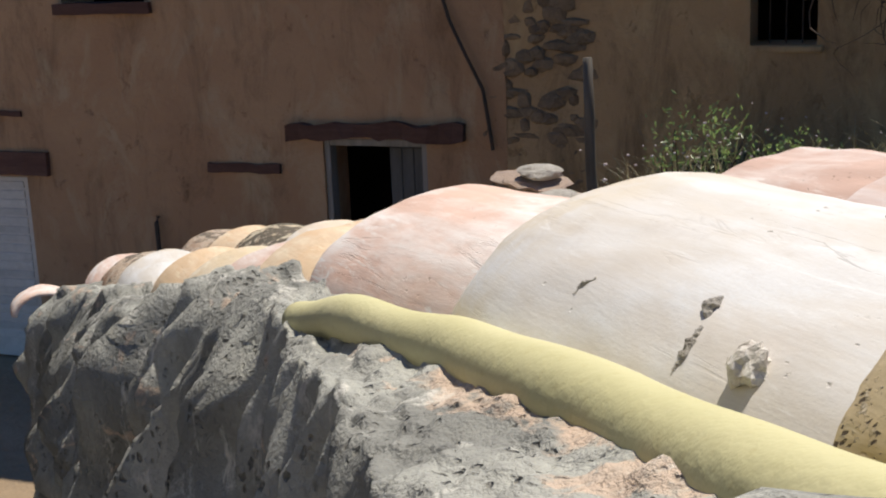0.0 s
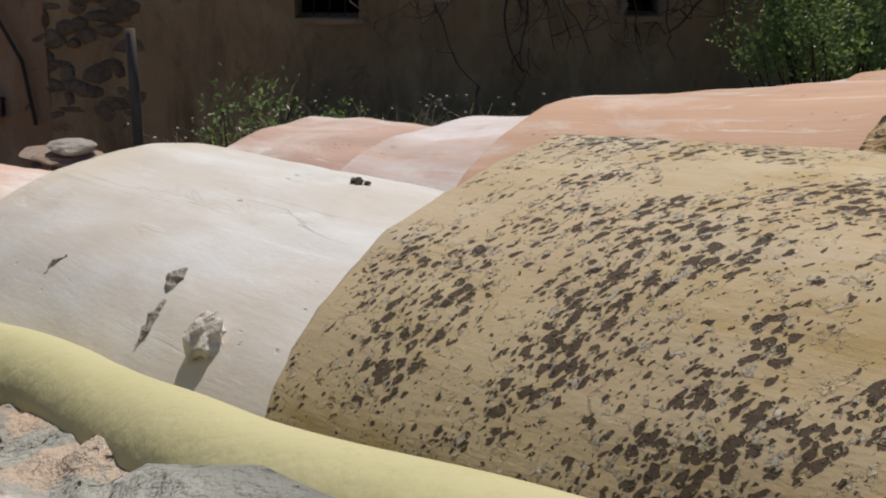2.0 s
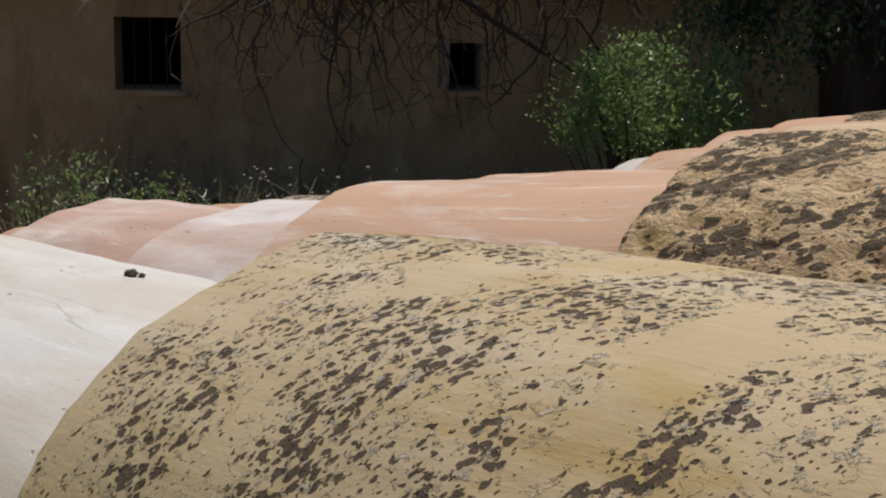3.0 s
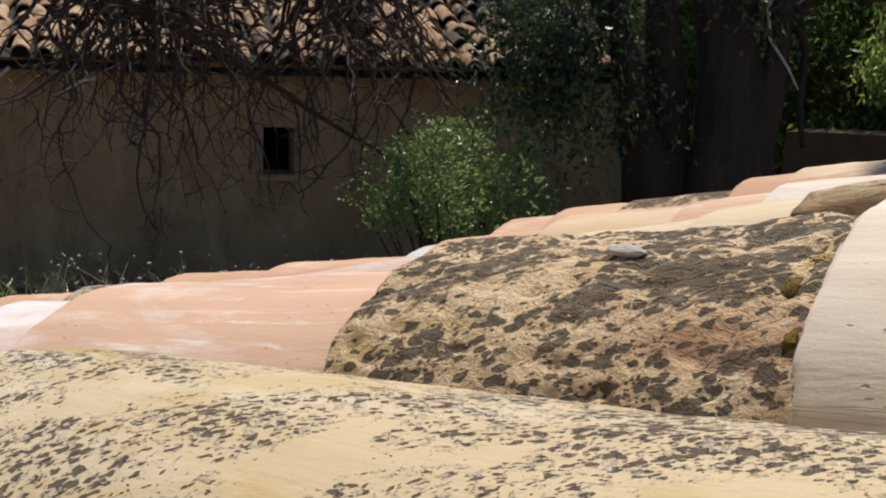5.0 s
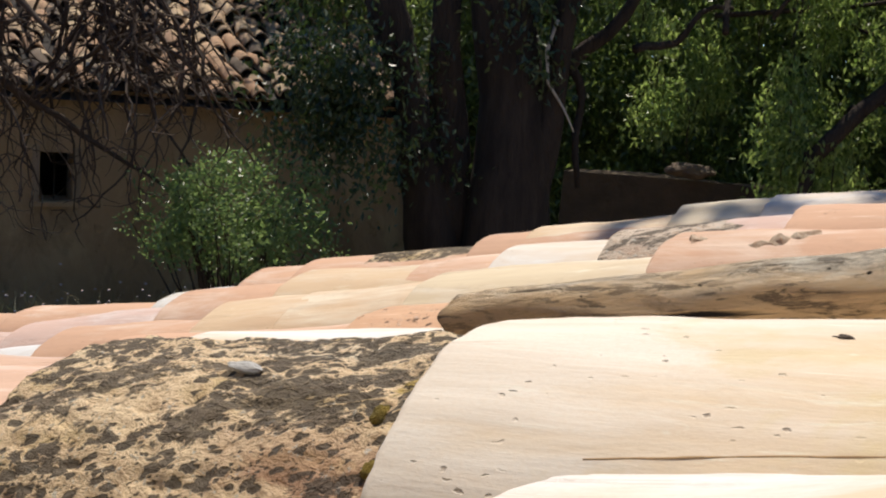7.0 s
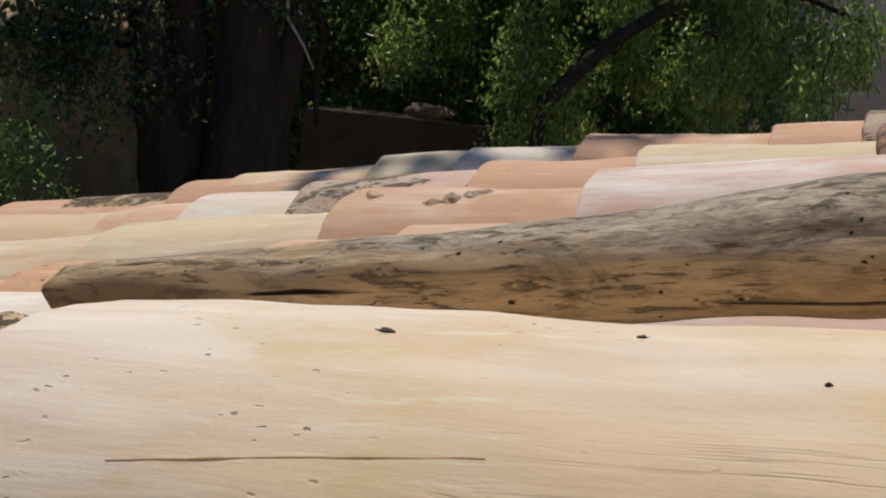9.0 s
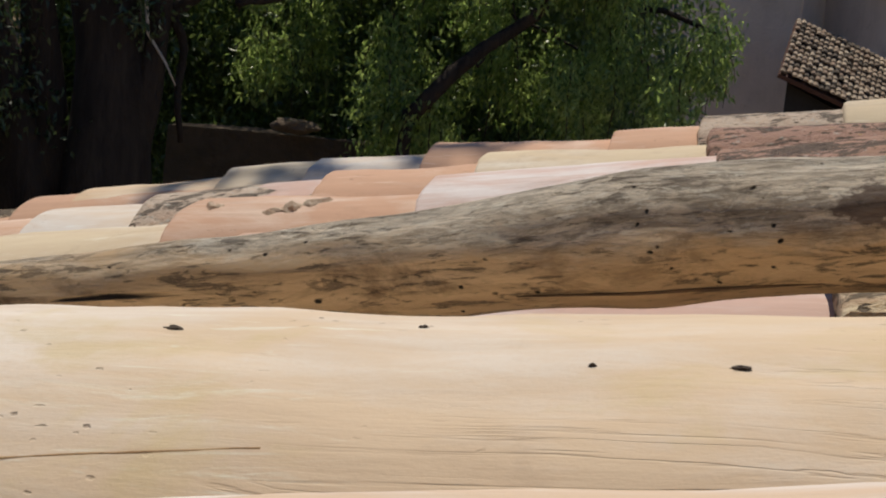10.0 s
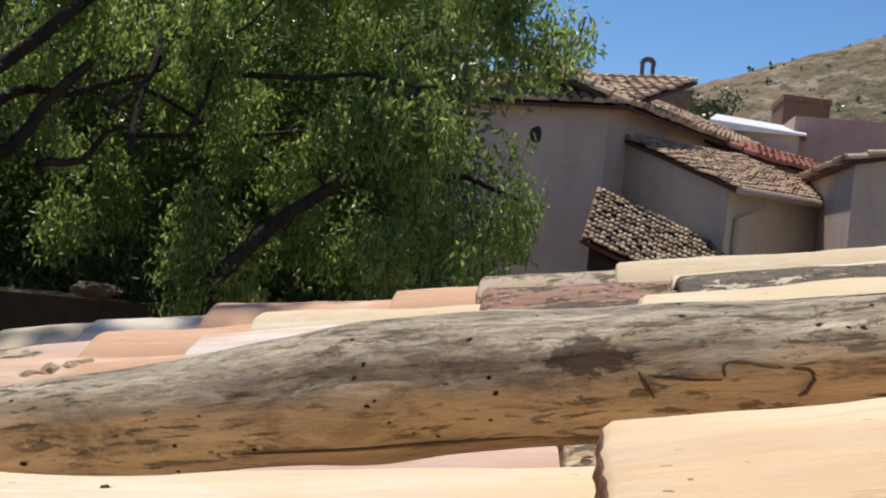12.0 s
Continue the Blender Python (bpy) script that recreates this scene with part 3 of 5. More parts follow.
# low ends of the cover tiles, from the uphill side down, with their clay
ROWS = {
    0: [(0.62, "pale"), (0.34, "cream"), (-0.073, "chalk"), (-0.375, "yellow"), (-0.68, "white"), (-1.0, "pinkwhite"), (-1.36, "cream"), (-1.62, "pinkwhite"), (-1.96, "pale"), (-2.30, "cream"), (-2.82, "white"), (-3.08, "grey"), (-3.46, "pinkwhite")] + [(FOOT, "cream")] * 4,
    1: [(0.52, "cream"), (0.163, "cream"), (-0.194, "limed"), (-0.392, "scabby"), (-0.637, "peach"), (-0.767, "lilac"), (-0.961, "pink"), (-1.25, "pink"), (-1.5, "cream"), (-1.8, "scabby"), (-2.2, "cream"), (-2.46, "palewhite"), (-2.85, "moss"), (-3.15, "cream"), (-3.55, "grey")] + [(FOOT, "cream")] * 3,
    2: [(0.55, "orange"), (0.148, "moss"), (-0.22, "pink"), (-0.540, "palewhite"), (-0.86, "peach")],
    3: [(0.48, "pale"), (0.189, "pale"), (-0.243, "peach"), (-0.355, "peach"), (-0.555, "pitted"), (-0.842, "orange"), (-1.1, "cream")],
    4: [(0.6, "pale"), (0.228, "blackened"), (0.07, "red"), (-0.172, "pinkwhite"), (-0.394, "orange"), (-0.64, "pale"), (-0.80, "cream"), (-0.913, "cream"), (-1.15, "orange")],
    5: [(0.58, "cream"), (0.238, "pale"), (0.05, "red"), (-0.132, "pale"), (-0.175, "pale"), (-0.345, "orange"), (-0.42, "pink"), (-0.54, "grey"), (-0.677, "palewhite"), (-0.80, "orange"), (-0.98, "cream"), (-1.168, "orange")],
    6: [(0.62, "cream"), (0.25, "pink"), (0.185, "pale"), (0.028, "grey"), (-0.075, "orange"), (-0.299, "orange"), (-0.446, "palewhite"), (-0.568, "pale"), (-0.767, "cream"), (-0.838, "orange"), (-1.02, "scabby"), (-1.131, "orange"), (-1.237, "orange"), (-1.416, "white")],
}
rng = random.Random(5)
KINDS = ["pink", "orange", "cream", "pale", "white", "orange", "pink", "grey", "orange", "cream"]
for row in range(2, LAST_ROW + 1):
    x = ROWS[row][-1][0] - rng.uniform(0.25, 0.32)
    while x > FOOT:
        ROWS[row].append((x, rng.choice(KINDS)))
        x -= rng.uniform(0.25, 0.34)

tile_at = {}


def SLANT(x, y, row):
    if row == 0:
        return 0.194 if x > -0.1 else 0.092 if x > -0.5 else 0.066 if x > -0.8 else (crest(x + 0.35, y) - crest(x, y)) / 0.35 - (0.07 if x > -1.2 else 0.115)
    if row == 1 and x > -0.5:
        return 0.15 if x < -0.3 else 0.120 if x < 0 else 0.205
    return (crest(x + 0.35, y) - crest(x, y)) / 0.35 - (0.10 if row == 1 and x < -1.4 else 0.06)


for row, line in ROWS.items():
    y = ROW0 + PITCH * row
    near = row < 2
    for k, (x, kind) in enumerate(line):
        above = line[k - 1][0] if k else TOP
        length = max(0.34, above - x + 0.07)
        close = near and x > -1.3
        res = (40, 60) if close else ((16, 26) if row < 7 and (near or x > -1.5) else (8, 14))
        rough_ = {"scabby": 0.0030, "yellow": 0.0005}.get(kind, 0.0) if close else 0.0
        if kind == "scabby" and close:
            res = (170, 150)
        shape = rng.uniform(0.109, 0.117), rng.uniform(0.094, 0.102), rng.uniform(0.078, 0.086)
        dy, dz = (0.0, 0.0) if near else (rng.uniform(-0.012, 0.012), rng.uniform(-0.004, 0.004))
        yaw = radians(rng.uniform(-1.2, 1.2))
        if x < EAVE:
            continue
        me = tile_mesh("cover_tile", length, *shape, 0.013, TILE[kind], *res, seed=row * 100 + k, wobble=0.0038 if row == 1 and -1.3 < x < -0.7 else 0.0022, relief=rough_, end=SHADED_RAWCLAY if close and row == 1 and kind in ("cream", "limed") else None)
        ob = new("cover_tile", me)
        ob.parent = roof
        ob.matrix_local = Matrix.Translation((x, y + dy + bend(x), crest(x, y) + 0.003 + dz)) @ Matrix.Rotation(-math.atan(SLANT(x, y, row)), 4, 'Y') @ Matrix.Rotation(yaw, 4, 'Z')
        tile_at[row, k] = ob
pan_me = [tile_mesh("pan_tile", 0.42, 0.085, 0.1, 0.075, 0.013, TILE[kd], 6, 10, seed=900 + i, under=True) for i, kd in enumerate(("cream", "orange", "pale", "pink"))]
for row in range(LAST_ROW):
    y = ROW0 + PITCH * (row + 0.5)
    x = EAVE - 0.02
    while x < TOP:
        ob = new("pan_tile", rng.choice(pan_me))
        ob.parent = roof
        ob.matrix_local = Matrix.Translation((x, y + bend(x), crest(x, y) - 0.145)) @ Matrix.Rotation(-math.atan((crest(x + 0.35, y) - crest(x, y)) / 0.35 - 0.04), 4, 'Y')
        x += 0.31


def wall_mesh_plain(x0, x1, z0, z1):
    bm = one_box(x0, x1, -0.3, 0.0, z0, z1)
    bmesh.ops.subdivide_edges(bm, edges=bm.edges[:], cuts=8, use_grid_fill=True)
    rough_up(bm, 0.012, 3.0)
    return bm


# ============ mortar verge, hose, log and litter on the tiles ============
def verge():
    """A lumpy mortar ridge along the roof's open edge, with the fluted wall face hanging under it."""
    bm = bmesh.new()
    xs = [-0.1 - 0.0042 * i for i in range(290)] + [-1.32 - 0.0072 * i for i in range(285)]
    xs = [0.7 - 0.05 * i for i in range(16)] + xs
    ny, rows_ = 70, []
    for x in xs:
        far = min(1.0, max(0.0, (-x - 0.62) / 0.3))
        wave = noise.noise(Vector((x * 3.1, 4.0, 0))) + 0.5 * noise.noise(Vector((x * 9.0, 9.0, 0)))
        tooth = max(0.0, noise.noise(Vector((x * 11.0, 2.0, 5.0)))) + 0.5 * max(0.0, noise.noise(Vector((x * 27.0, 1.0, 3.0))))
        rib = max(0.0, 1.0 - 3.6 * abs(noise.noise(Vector((x * 5.6, 3.0, 8.0))))) * min(1.0, max(0.0, (-x - 0.9) / 0.25))
        flute = noise.noise(Vector((x * 15.0, 7.0, 1.0))) + 0.6 * noise.noise(Vector((x * 38.0, 7.0, 2.0)))
        inner = 0.094 + 0.03 * far + 0.004 * wave + bend(x)
        out = float(np.interp(x, (-3.4, -2.6, -1.8, -1.2, -0.95, -0.72, -0.52, -0.41, -0.2, 0.5), (0.062, 0.062, 0.066, 0.078, 0.080, 0.060, 0.036, 0.024, 0.014, 0.01))) + (0.004 + 0.010 * far) * wave + bend(x)
        top = (crest(x, 0.2) if x < -0.7 else 0.2 * x - 0.0165) - 0.070 + 0.006 * far + 0.006 * wave + 0.030 * tooth * far + 0.034 * rib - 0.034 * min(1.0, max(0.0, (-x - 1.35) / 0.4))
        line = []
        for j in range(ny + 1):
            v = j / ny
            if v < 0.45:
                s = v / 0.45
                y = inner + (out - inner) * s
                z = top - 0.010 * (1 - far) * s + 0.001 * (1 - s) ** 2 + 0.005 * noise.noise(Vector((x * 40, s * 4, 2)))
            else:
                s = (v - 0.45) / 0.55
                y = out - (0.014 + 0.02 * far) * math.sin(min(1, s * 2.2) * 1.57) + 0.030 * flute * far * min(1, s * 6) + 0.016 * noise.noise(Vector((x * 31, 5.0, z * 2.0))) * min(1, s * 6) - 0.045 * rib * (0.4 + 0.6 * min(1.0, 3.0 * s)) - 0.01 * noise.noise(Vector((x * 12, s * 3.5, 3)))
                z = top - 0.010 * (1 - far) - 0.75 * s ** 1.5
            q = Vector((x, y, z))
            if v >= 0.45:
                q += noise.noise_vector(Vector((x * 17, y * 17, z * 9))) * 0.020 * (0.3 + 0.7 * far) * min(1, s * 5)
            if v >= 0.45:
                fin = max(0.0, 1.0 - 7.0 * abs(noise.noise(Vector((x * 5.2 + z * 0.9, 3.0, z * 1.3))))) + 0.6 * max(0.0, 1.0 - 7.0 * abs(noise.noise(Vector((x * 9.0 - z * 0.7, 6.0, z * 2.2)))))
                q.y -= (0.020 + 0.055 * s) * fin * far * min(1.0, s * 5) + 0.026 * max(0.0, noise.noise(Vector((x * 22.0, 2.0, z * 9.0)))) * far * min(1.0, s * 5)
            d = noise.noise_vector(q * 24) * (0.0035 if v < 0.45 else 0.006) + noise.noise_vector(q * 70) * 0.0034 + noise.noise_vector(q * 170) * 0.0020
            if v >= 0.45:
                d.y += 0.020 * noise.noise(Vector((x * 48.0, 3.0, z * 5.0))) * min(1, s * 5) - 0.012 * max(0.0, noise.noise(Vector((x * 90.0, 8.0, z * 14.0)))) * min(1, s * 5)
            line.append(bm.verts.new(q + d * (0.35 + 0.65 * min(1.0, v / 0.16))))
        rows_.append(line)
    for a, b in zip(rows_, rows_[1:]):
        for j in range(ny):
            bm.faces.new((a[j], b[j], b[j + 1], a[j + 1]))
    bmesh.ops.recalc_face_normals(bm, faces=bm.faces[:])
    return obj("verge", bm, MORTAR, True)


tagged(verge(), "rough crumbling grey mortar edging beside the tiles", "mortar edge", kind="structure")
for nm, a in (("wall_south", (-3.5, 1.5, 0.06, 0.3, -4.0, -1.2)), ("wall_east", (1.3, 1.5, 0.3, 1.5, -4.0, -0.1)), ("wall_north", (-3.5, 1.3, 1.5, 1.74, -4.0, -1.3)), ("wall_west", (-3.5, -3.3, 0.3, 1.5, -4.0, -1.25))):
    tagged(obj(nm, one_box(*a), EARTH_PLASTER), "earth-plastered wall under the tiled roof", "wall", kind="structure")

# unseen pale wall, added to bounce light onto the tiles' near sides
bounce_wall = obj("wall_behind", wall_mesh_plain(-0.2, 5.0, -4.0, 2.4), BOUNCE_RENDER)
bounce_wall.location = (0, -1.45, 0)
# unseen dark wall, added to cut sky light on the mortar face
sky_block_wall = obj("wall_behind", wall_mesh_plain(-5.0, -0.25, -4.0, 1.8), plain("sky_block_grey", (0.20, 0.195, 0.19), (0.15, 0.147, 0.143), 5, 0.95, 0.8, 0.02))
sky_block_wall.location = (0, -1.5, 0)
tagged(sky_block_wall, "dark unseen wall added to cut the sky light on the mortar edge", "wall", kind="structure")
tagged(bounce_wall, "pale unseen wall added to bounce light onto the tiles", "wall", kind="structure")

hose_bm = bmesh.new()
hp, hr = [], []
for i in range(161):
    x = -0.85 + 1.42 * i / 160
    hp.append((x, float(np.interp(x, (-0.93, -0.8, -0.64, -0.46, -0.33, 0.6), (0.070, 0.086, 0.108, 0.104, 0.092, 0.075))), 0.2 * x - 0.0815 - 0.007 * min(1.0, max(0.0, (x + 0.7) / 0.3)) + 0.006 * math.exp(-((x + 0.76) / 0.05) ** 2) - 0.05 * max(0.0, -0.84 - x)))
    hr.append(0.0158 - 0.004 * max(0.0, min(1.0, (-x - 0.62) / 0.2)) + 0.0005 * math.sin(x * 21) + 0.0005 * math.sin(x * 47))
tube(hose_bm, hp, hr, 28)
tagged(obj("foam_hose", hose_bm, FOAM, True), "fat pale-yellow foam hose lying along the mortar edge", "hose")


LOG_FROM, LOG_TO = Vector((-0.280, 0.600, -0.081)), Vector((0.90, 0.612, 0.126))


def log_mesh():
    bm = bmesh.new()
    pts, rad = [], []
    full = (LOG_TO - LOG_FROM).length
    for i in range(221):
        u = i / 220
        x = full * u
        rad.append(float(np.interp(x, (0.0, 0.14, 0.26, 0.39, 0.52, 1.2), (0.0155, 0.019, 0.0228, 0.0265, 0.0285, 0.031))) + 0.0008 * math.sin(x * 23) + 0.0016 * math.exp(-((x - 0.36) / 0.02) ** 2))
        bow = float(np.interp(x, (0.0, 0.143, 0.258, 0.338, 0.392, 0.45, 0.523, 0.8, 1.2), (0.0, 0.005, 0.0085, 0.0145, 0.0165, 0.0165, 0.013, 0.006, 0.0)))
        pts.append((x, 0.004 * math.sin(x * 5), bow))
    tube(bm, pts, rad, 56)
    for v in bm.verts:
        v.co += noise.noise_vector(v.co * 22) * 0.0018 + noise.noise_vector(Vector((v.co.x * 14, v.co.y * 120, v.co.z * 120))) * 0.0016
        if v.co.x < 0.016:
            v.co.x += noise.noise(v.co * 90) * 0.006
    return bm


pole_log = obj("log", log_mesh(), LOGWOOD, True)
pole_log.matrix_world = Matrix.Translation(LOG_FROM) @ (LOG_TO - LOG_FROM).to_track_quat('X', 'Z').to_matrix().to_4x4()
to_log = pole_log.matrix_world.inverted()
DARKCRACK = plain("dark_wood_crack", (0.09, 0.055, 0.034), (0.17, 0.105, 0.06), 90, 0.95, 0.6, 0.002)


def on_log(name, label, pts, rads):
    bm = bmesh.new()
    tube(bm, [to_log @ (Vector(q) + Vector((0.0, -0.0016, 0.0003))) for q in pts], rads, 6)
    rough_up(bm, 0.0007, 300.0)
    part(name, bm, DARKCRACK, pole_log, label, smooth=True)


ring_ = [(0.2265 + 0.0155 * math.cos(a) + 0.003 * math.sin(2 * a), 0.5792 + 0.0010 * math.sin(a) + 0.0004 * math.cos(a), 0.0205 + 0.0066 * math.sin(a) + 0.0012 * math.sin(3 * a)) for a in [math.pi * i / 13 for i in range(-2, 14)]]
on_log("knot", "dark curved ring round a knot", ring_, [0.0004 + 0.0005 * abs(math.sin(i * 1.3)) for i in range(16)])
on_log("crack", "dark split in the wood", [(0.1796, 0.5806, 0.0184), (0.1830, 0.5808, 0.0135), (0.1865, 0.5825, 0.0090)], [0.0003, 0.0010, 0.0003])
on_log("crack", "long drying crack", [(0.1850, 0.5808, 0.0172), (0.1902, 0.5808, 0.0171), (0.2000, 0.5803, 0.0180), (0.2100, 0.5802, 0.0188)], [0.0002, 0.0006, 0.0006, 0.0003])
on_log("crack", "long drying crack", [(0.0272, 0.5901, -0.0315), (0.0740, 0.5875, -0.0236), (0.1186, 0.5915, -0.0155), (0.1462, 0.5909, -0.0108)], [0.0003, 0.0009, 0.0007, 0.0003])
tagged(pole_log, "long weathered grey and amber wooden pole lying on the tiles", "log")


def pebble(name, label, cat, at, size, mat, seed, rag=0.28):
    bm = bmesh.new()
    bmesh.ops.create_icosphere(bm, subdivisions=3, radius=1.0)
    for v in bm.verts:
        d = 1 + rag * noise.noise(v.co * 1.7 + Vector((seed, 0, 0))) + rag * 0.5 * noise.noise(v.co * 4.5 + Vector((seed, 3, 0)))
        v.co = Vector((v.co.x * d * size[0], v.co.y * d * size[1], v.co.z * d * size[2]))
    ob = obj(name, bm, mat)
    ob.location = at
    return tagged(ob, label, cat)


CRUST = plain("pale_mortar_crust", (0.50, 0.47, 0.42), (0.36, 0.33, 0.29), 60, 0.95, 0.9, 0.004)
DARKBIT = plain("dark_crumb", (0.06, 0.045, 0.035), (0.10, 0.08, 0.06), 80, 0.9, 0.5, 0.002)
LUMP = plain("pale_flaking_mortar", (0.86, 0.83, 0.77), (0.66, 0.58, 0.50), 130, 0.95, 0.7, 0.0015)
GREYPEBBLE = plain("grey_pebble", (0.50, 0.48, 0.45), (0.40, 0.385, 0.36), 90, 0.8, 0.3, 0.001)
FLAKE = plain("tan_mortar_skin", (0.74, 0.62, 0.47), (0.44, 0.29, 0.19), 110, 0.95, 0.9, 0.002)
MOSSY = plain("dry_ochre_moss", (0.30, 0.21, 0.04), (0.20, 0.15, 0.04), 200, 0.95, 0.9, 0.003)
SCRATCH = plain("brown_scratch", (0.40, 0.26, 0.14), (0.56, 0.40, 0.24), 120, 0.9, 0.2, 0.001)
PINKCRUST = plain("pinkish_mortar", (0.56, 0.42, 0.33), (0.46, 0.36, 0.30), 45, 0.95, 0.9, 0.006)
def smear(name, label, cat, pts, rads, mat, rag=0.0016):
    """A ragged daub along a few points, its edge uneven."""
    bm = bmesh.new()
    fine_p, fine_r = [], []
    for i in range(4 * (len(pts) - 1) + 1):
        k, u = min(i // 4, len(pts) - 2), i / 4 - min(i // 4, len(pts) - 2)
        fine_p.append(Vector(pts[k]).lerp(Vector(pts[k + 1]), u))
        fine_r.append((rads[k] + (rads[k + 1] - rads[k]) * u) * (1 + 0.5 * noise.noise(fine_p[-1] * 420)))
    tube(bm, fine_p, fine_r, 12)
    rough_up(bm, rag, 260.0)
    return tagged(obj(name, bm, mat), label, cat)


def settle(ob, normal):
    """Turn a small thing so that it lies flat on a tile with that normal."""
    ob.rotation_mode = "QUATERNION"
    ob.rotation_quaternion = Vector((0, 0, 1)).rotation_difference(Vector(normal))
    return ob


SIDE = (-0.06, -0.74, 0.66)
settle(pebble("mortar_lump", "pale crumbly mortar lump stuck on the white tile", "mortar lump", (-0.4433, 0.1405, -0.1618), (0.0082, 0.0070, 0.0050), LUMP, 1.0, 0.5), SIDE)
settle(pebble("mortar_lump", "small pale mortar crumb stuck on the white tile", "mortar lump", (-0.4510, 0.1440, -0.1610), (0.0032, 0.0032, 0.0026), LUMP, 3.0), SIDE)
smear("mortar_smear", "dark dried mortar smear on the white tile", "mortar smear", [(-0.4912, 0.1579, -0.1553), (-0.4900, 0.1537, -0.1579), (-0.4864, 0.1504, -0.1599)], [0.0016, 0.0036, 0.0016], CRUST)
smear("mortar_smear", "thin grey mortar smear running down the white tile", "mortar smear", [(-0.4843, 0.1466, -0.1623), (-0.4819, 0.1420, -0.1662), (-0.4807, 0.1378, -0.1704), (-0.4802, 0.1343, -0.1743)], [0.0012, 0.0024, 0.0020, 0.0006], CRUST)
smear("mortar_smear", "small dark chip on the white tile", "mortar smear", [(-0.5724, 0.1473, -0.1661), (-0.5776, 0.1434, -0.1699), (-0.5778, 0.1397, -0.1736)], [0.0006, 0.0018, 0.0008], CRUST)
pebble("dark_crumb", "dark crumb lodged between two tile rows", "crumb", (-0.5020, 0.2350, -0.1358), (0.0030, 0.0020, 0.0014), DARKBIT, 7.0, 0.6)
pebble("dark_crumb", "dark crumb lodged between two tile rows", "crumb", (-0.4976, 0.2366, -0.1360), (0.0014, 0.0012, 0.0009), DARKBIT, 8.0, 0.6)
settle(pebble("grey_pebble", "smooth oval grey pebble on a lichen-crusted tile", "pebble", (-0.2802, 0.4300, -0.0768), (0.0076, 0.0034, 0.0019), GREYPEBBLE, 31.0), (0, -0.22, 0.97))
edge_stone = pebble("edge_stone", "flat grey stone bedded in the mortar edge", "stone", (-0.250, 0.052, -0.127), (0.056, 0.020, 0.013), MORTAR, 9.0)
edge_stone.rotation_euler = (0, -math.atan(0.24), 0)
for i, (x, y, z, a) in enumerate(((0.0205, 0.4650, -0.0247, 0.0018), (-0.0588, 0.4512, -0.0338, 0.0030), (0.1202, 0.4382, -0.0180, 0.0030), (0.0785, 0.4365, -0.0230, 0.0012))):
    settle(pebble("clay_chip", "tiny dark chip lying on a cream tile", "chip", (x, y, z), (a, a * 0.45, 0.0009), DARKBIT, 12.0 + i, 0.6), (-0.12, -0.3, 0.95))
for i, (x, y, z, a) in enumerate(((-0.2047, 0.4095, -0.0782, 0.0048), (-0.1945, 0.3882, -0.0912, 0.0038))):
    tagged(settle(pebble("moss_tuft", "dry ochre moss tuft on the crusted tile", "moss", (x, y, z), (a * 0.7, a, 0.0022), MOSSY, 61.0 + i), (-0.1, -0.5, 0.85)), group="moss tufts")
smear("scratch_line", "long thin brown scratch in a cream tile", "scratch", [(-0.1166, 0.3852, -0.0712), (-0.0886, 0.3890, -0.0659), (-0.0605, 0.3927, -0.0607), (-0.0334, 0.3957, -0.0561), (-0.0062, 0.3987, -0.0515)], [0.0003, 0.0005, 0.0004, 0.0005, 0.0003], SCRATCH, 0.0003)
for i, (x, y, z, a, b, c) in enumerate(((-2.29, 0.79, -0.482, 0.105, 0.06, 0.011), (-2.25, 0.79, -0.460, 0.048, 0.04, 0.012), (-2.22, 0.80, -0.503, 0.075, 0.06, 0.013), (-2.14, 0.78, -0.490, 0.055, 0.045, 0.014), (-2.10, 0.79, -0.510, 0.075, 0.06, 0.012), (-2.23, 0.80, -0.524, 0.12, 0.08, 0.016))):
    tagged(pebble("loose_stone", "pale flat stone in a small pile on the roof", "stone", (x, y, z), (a, b, c), CRUST if i % 2 else PINKCRUST, 20.0 + i), group="stones piled on the roof")
for lbl, pts, rads in (("crumbly pale mortar patch on an orange tile", [(-0.318, 1.158, -0.0915), (-0.300, 1.163, -0.0870), (-0.2818, 1.169, -0.0825), (-0.266, 1.178, -0.0770), (-0.250, 1.189, -0.0715)], [0.003, 0.0080, 0.0100, 0.0090, 0.004]), ("small round mortar patch on an orange tile", [(-0.372, 1.176, -0.0930), (-0.3605, 1.1777, -0.0905), (-0.350, 1.180, -0.0875)], [0.003, 0.0085, 0.003])):
    tagged(smear("mortar_patch", lbl, "mortar patch", pts, rads, FLAKE, 0.0022), group="patches on the orange tile")
# hole in the tile: its shade is drawn as a dark flat patch
tagged(settle(pebble("mortar_patch", "small hole in an orange tile, drawn as a dark patch", "mortar patch", (-0.2088, 1.3716, -0.0672), (0.007, 0.008, 0.001), DARKBIT, 42.0, 0.6), (-0.08, -0.52, 0.85)), group="patches on the orange tile")
# end of the lowest eave tiles, past the verge
for i, (x, y, z) in enumerate(((-3.56, -0.055, -0.885), (-3.50, 0.03, -0.93))):
    me = tile_mesh("eave_tile", 0.36, 0.085, 0.075, 0.06, 0.013, TILE["pinkwhite" if i == 0 else "cream"], 8, 16, seed=970 + i)
    ob = new("eave_tile", me)
    ob.parent = roof
    ob.matrix_local = Matrix.Translation((x, y, z)) @ Matrix.Rotation(-0.2, 4, 'Y')

# ============ ground ============
gr = bmesh.new()
bmesh.ops.create_grid(gr, x_segments=60, y_segments=60, size=500, matrix=Matrix.Translation((0, 100, -3.7)))
tagged(obj("ground", gr, SOIL), "dry earth ground of the yard and village", "ground", kind="structure")

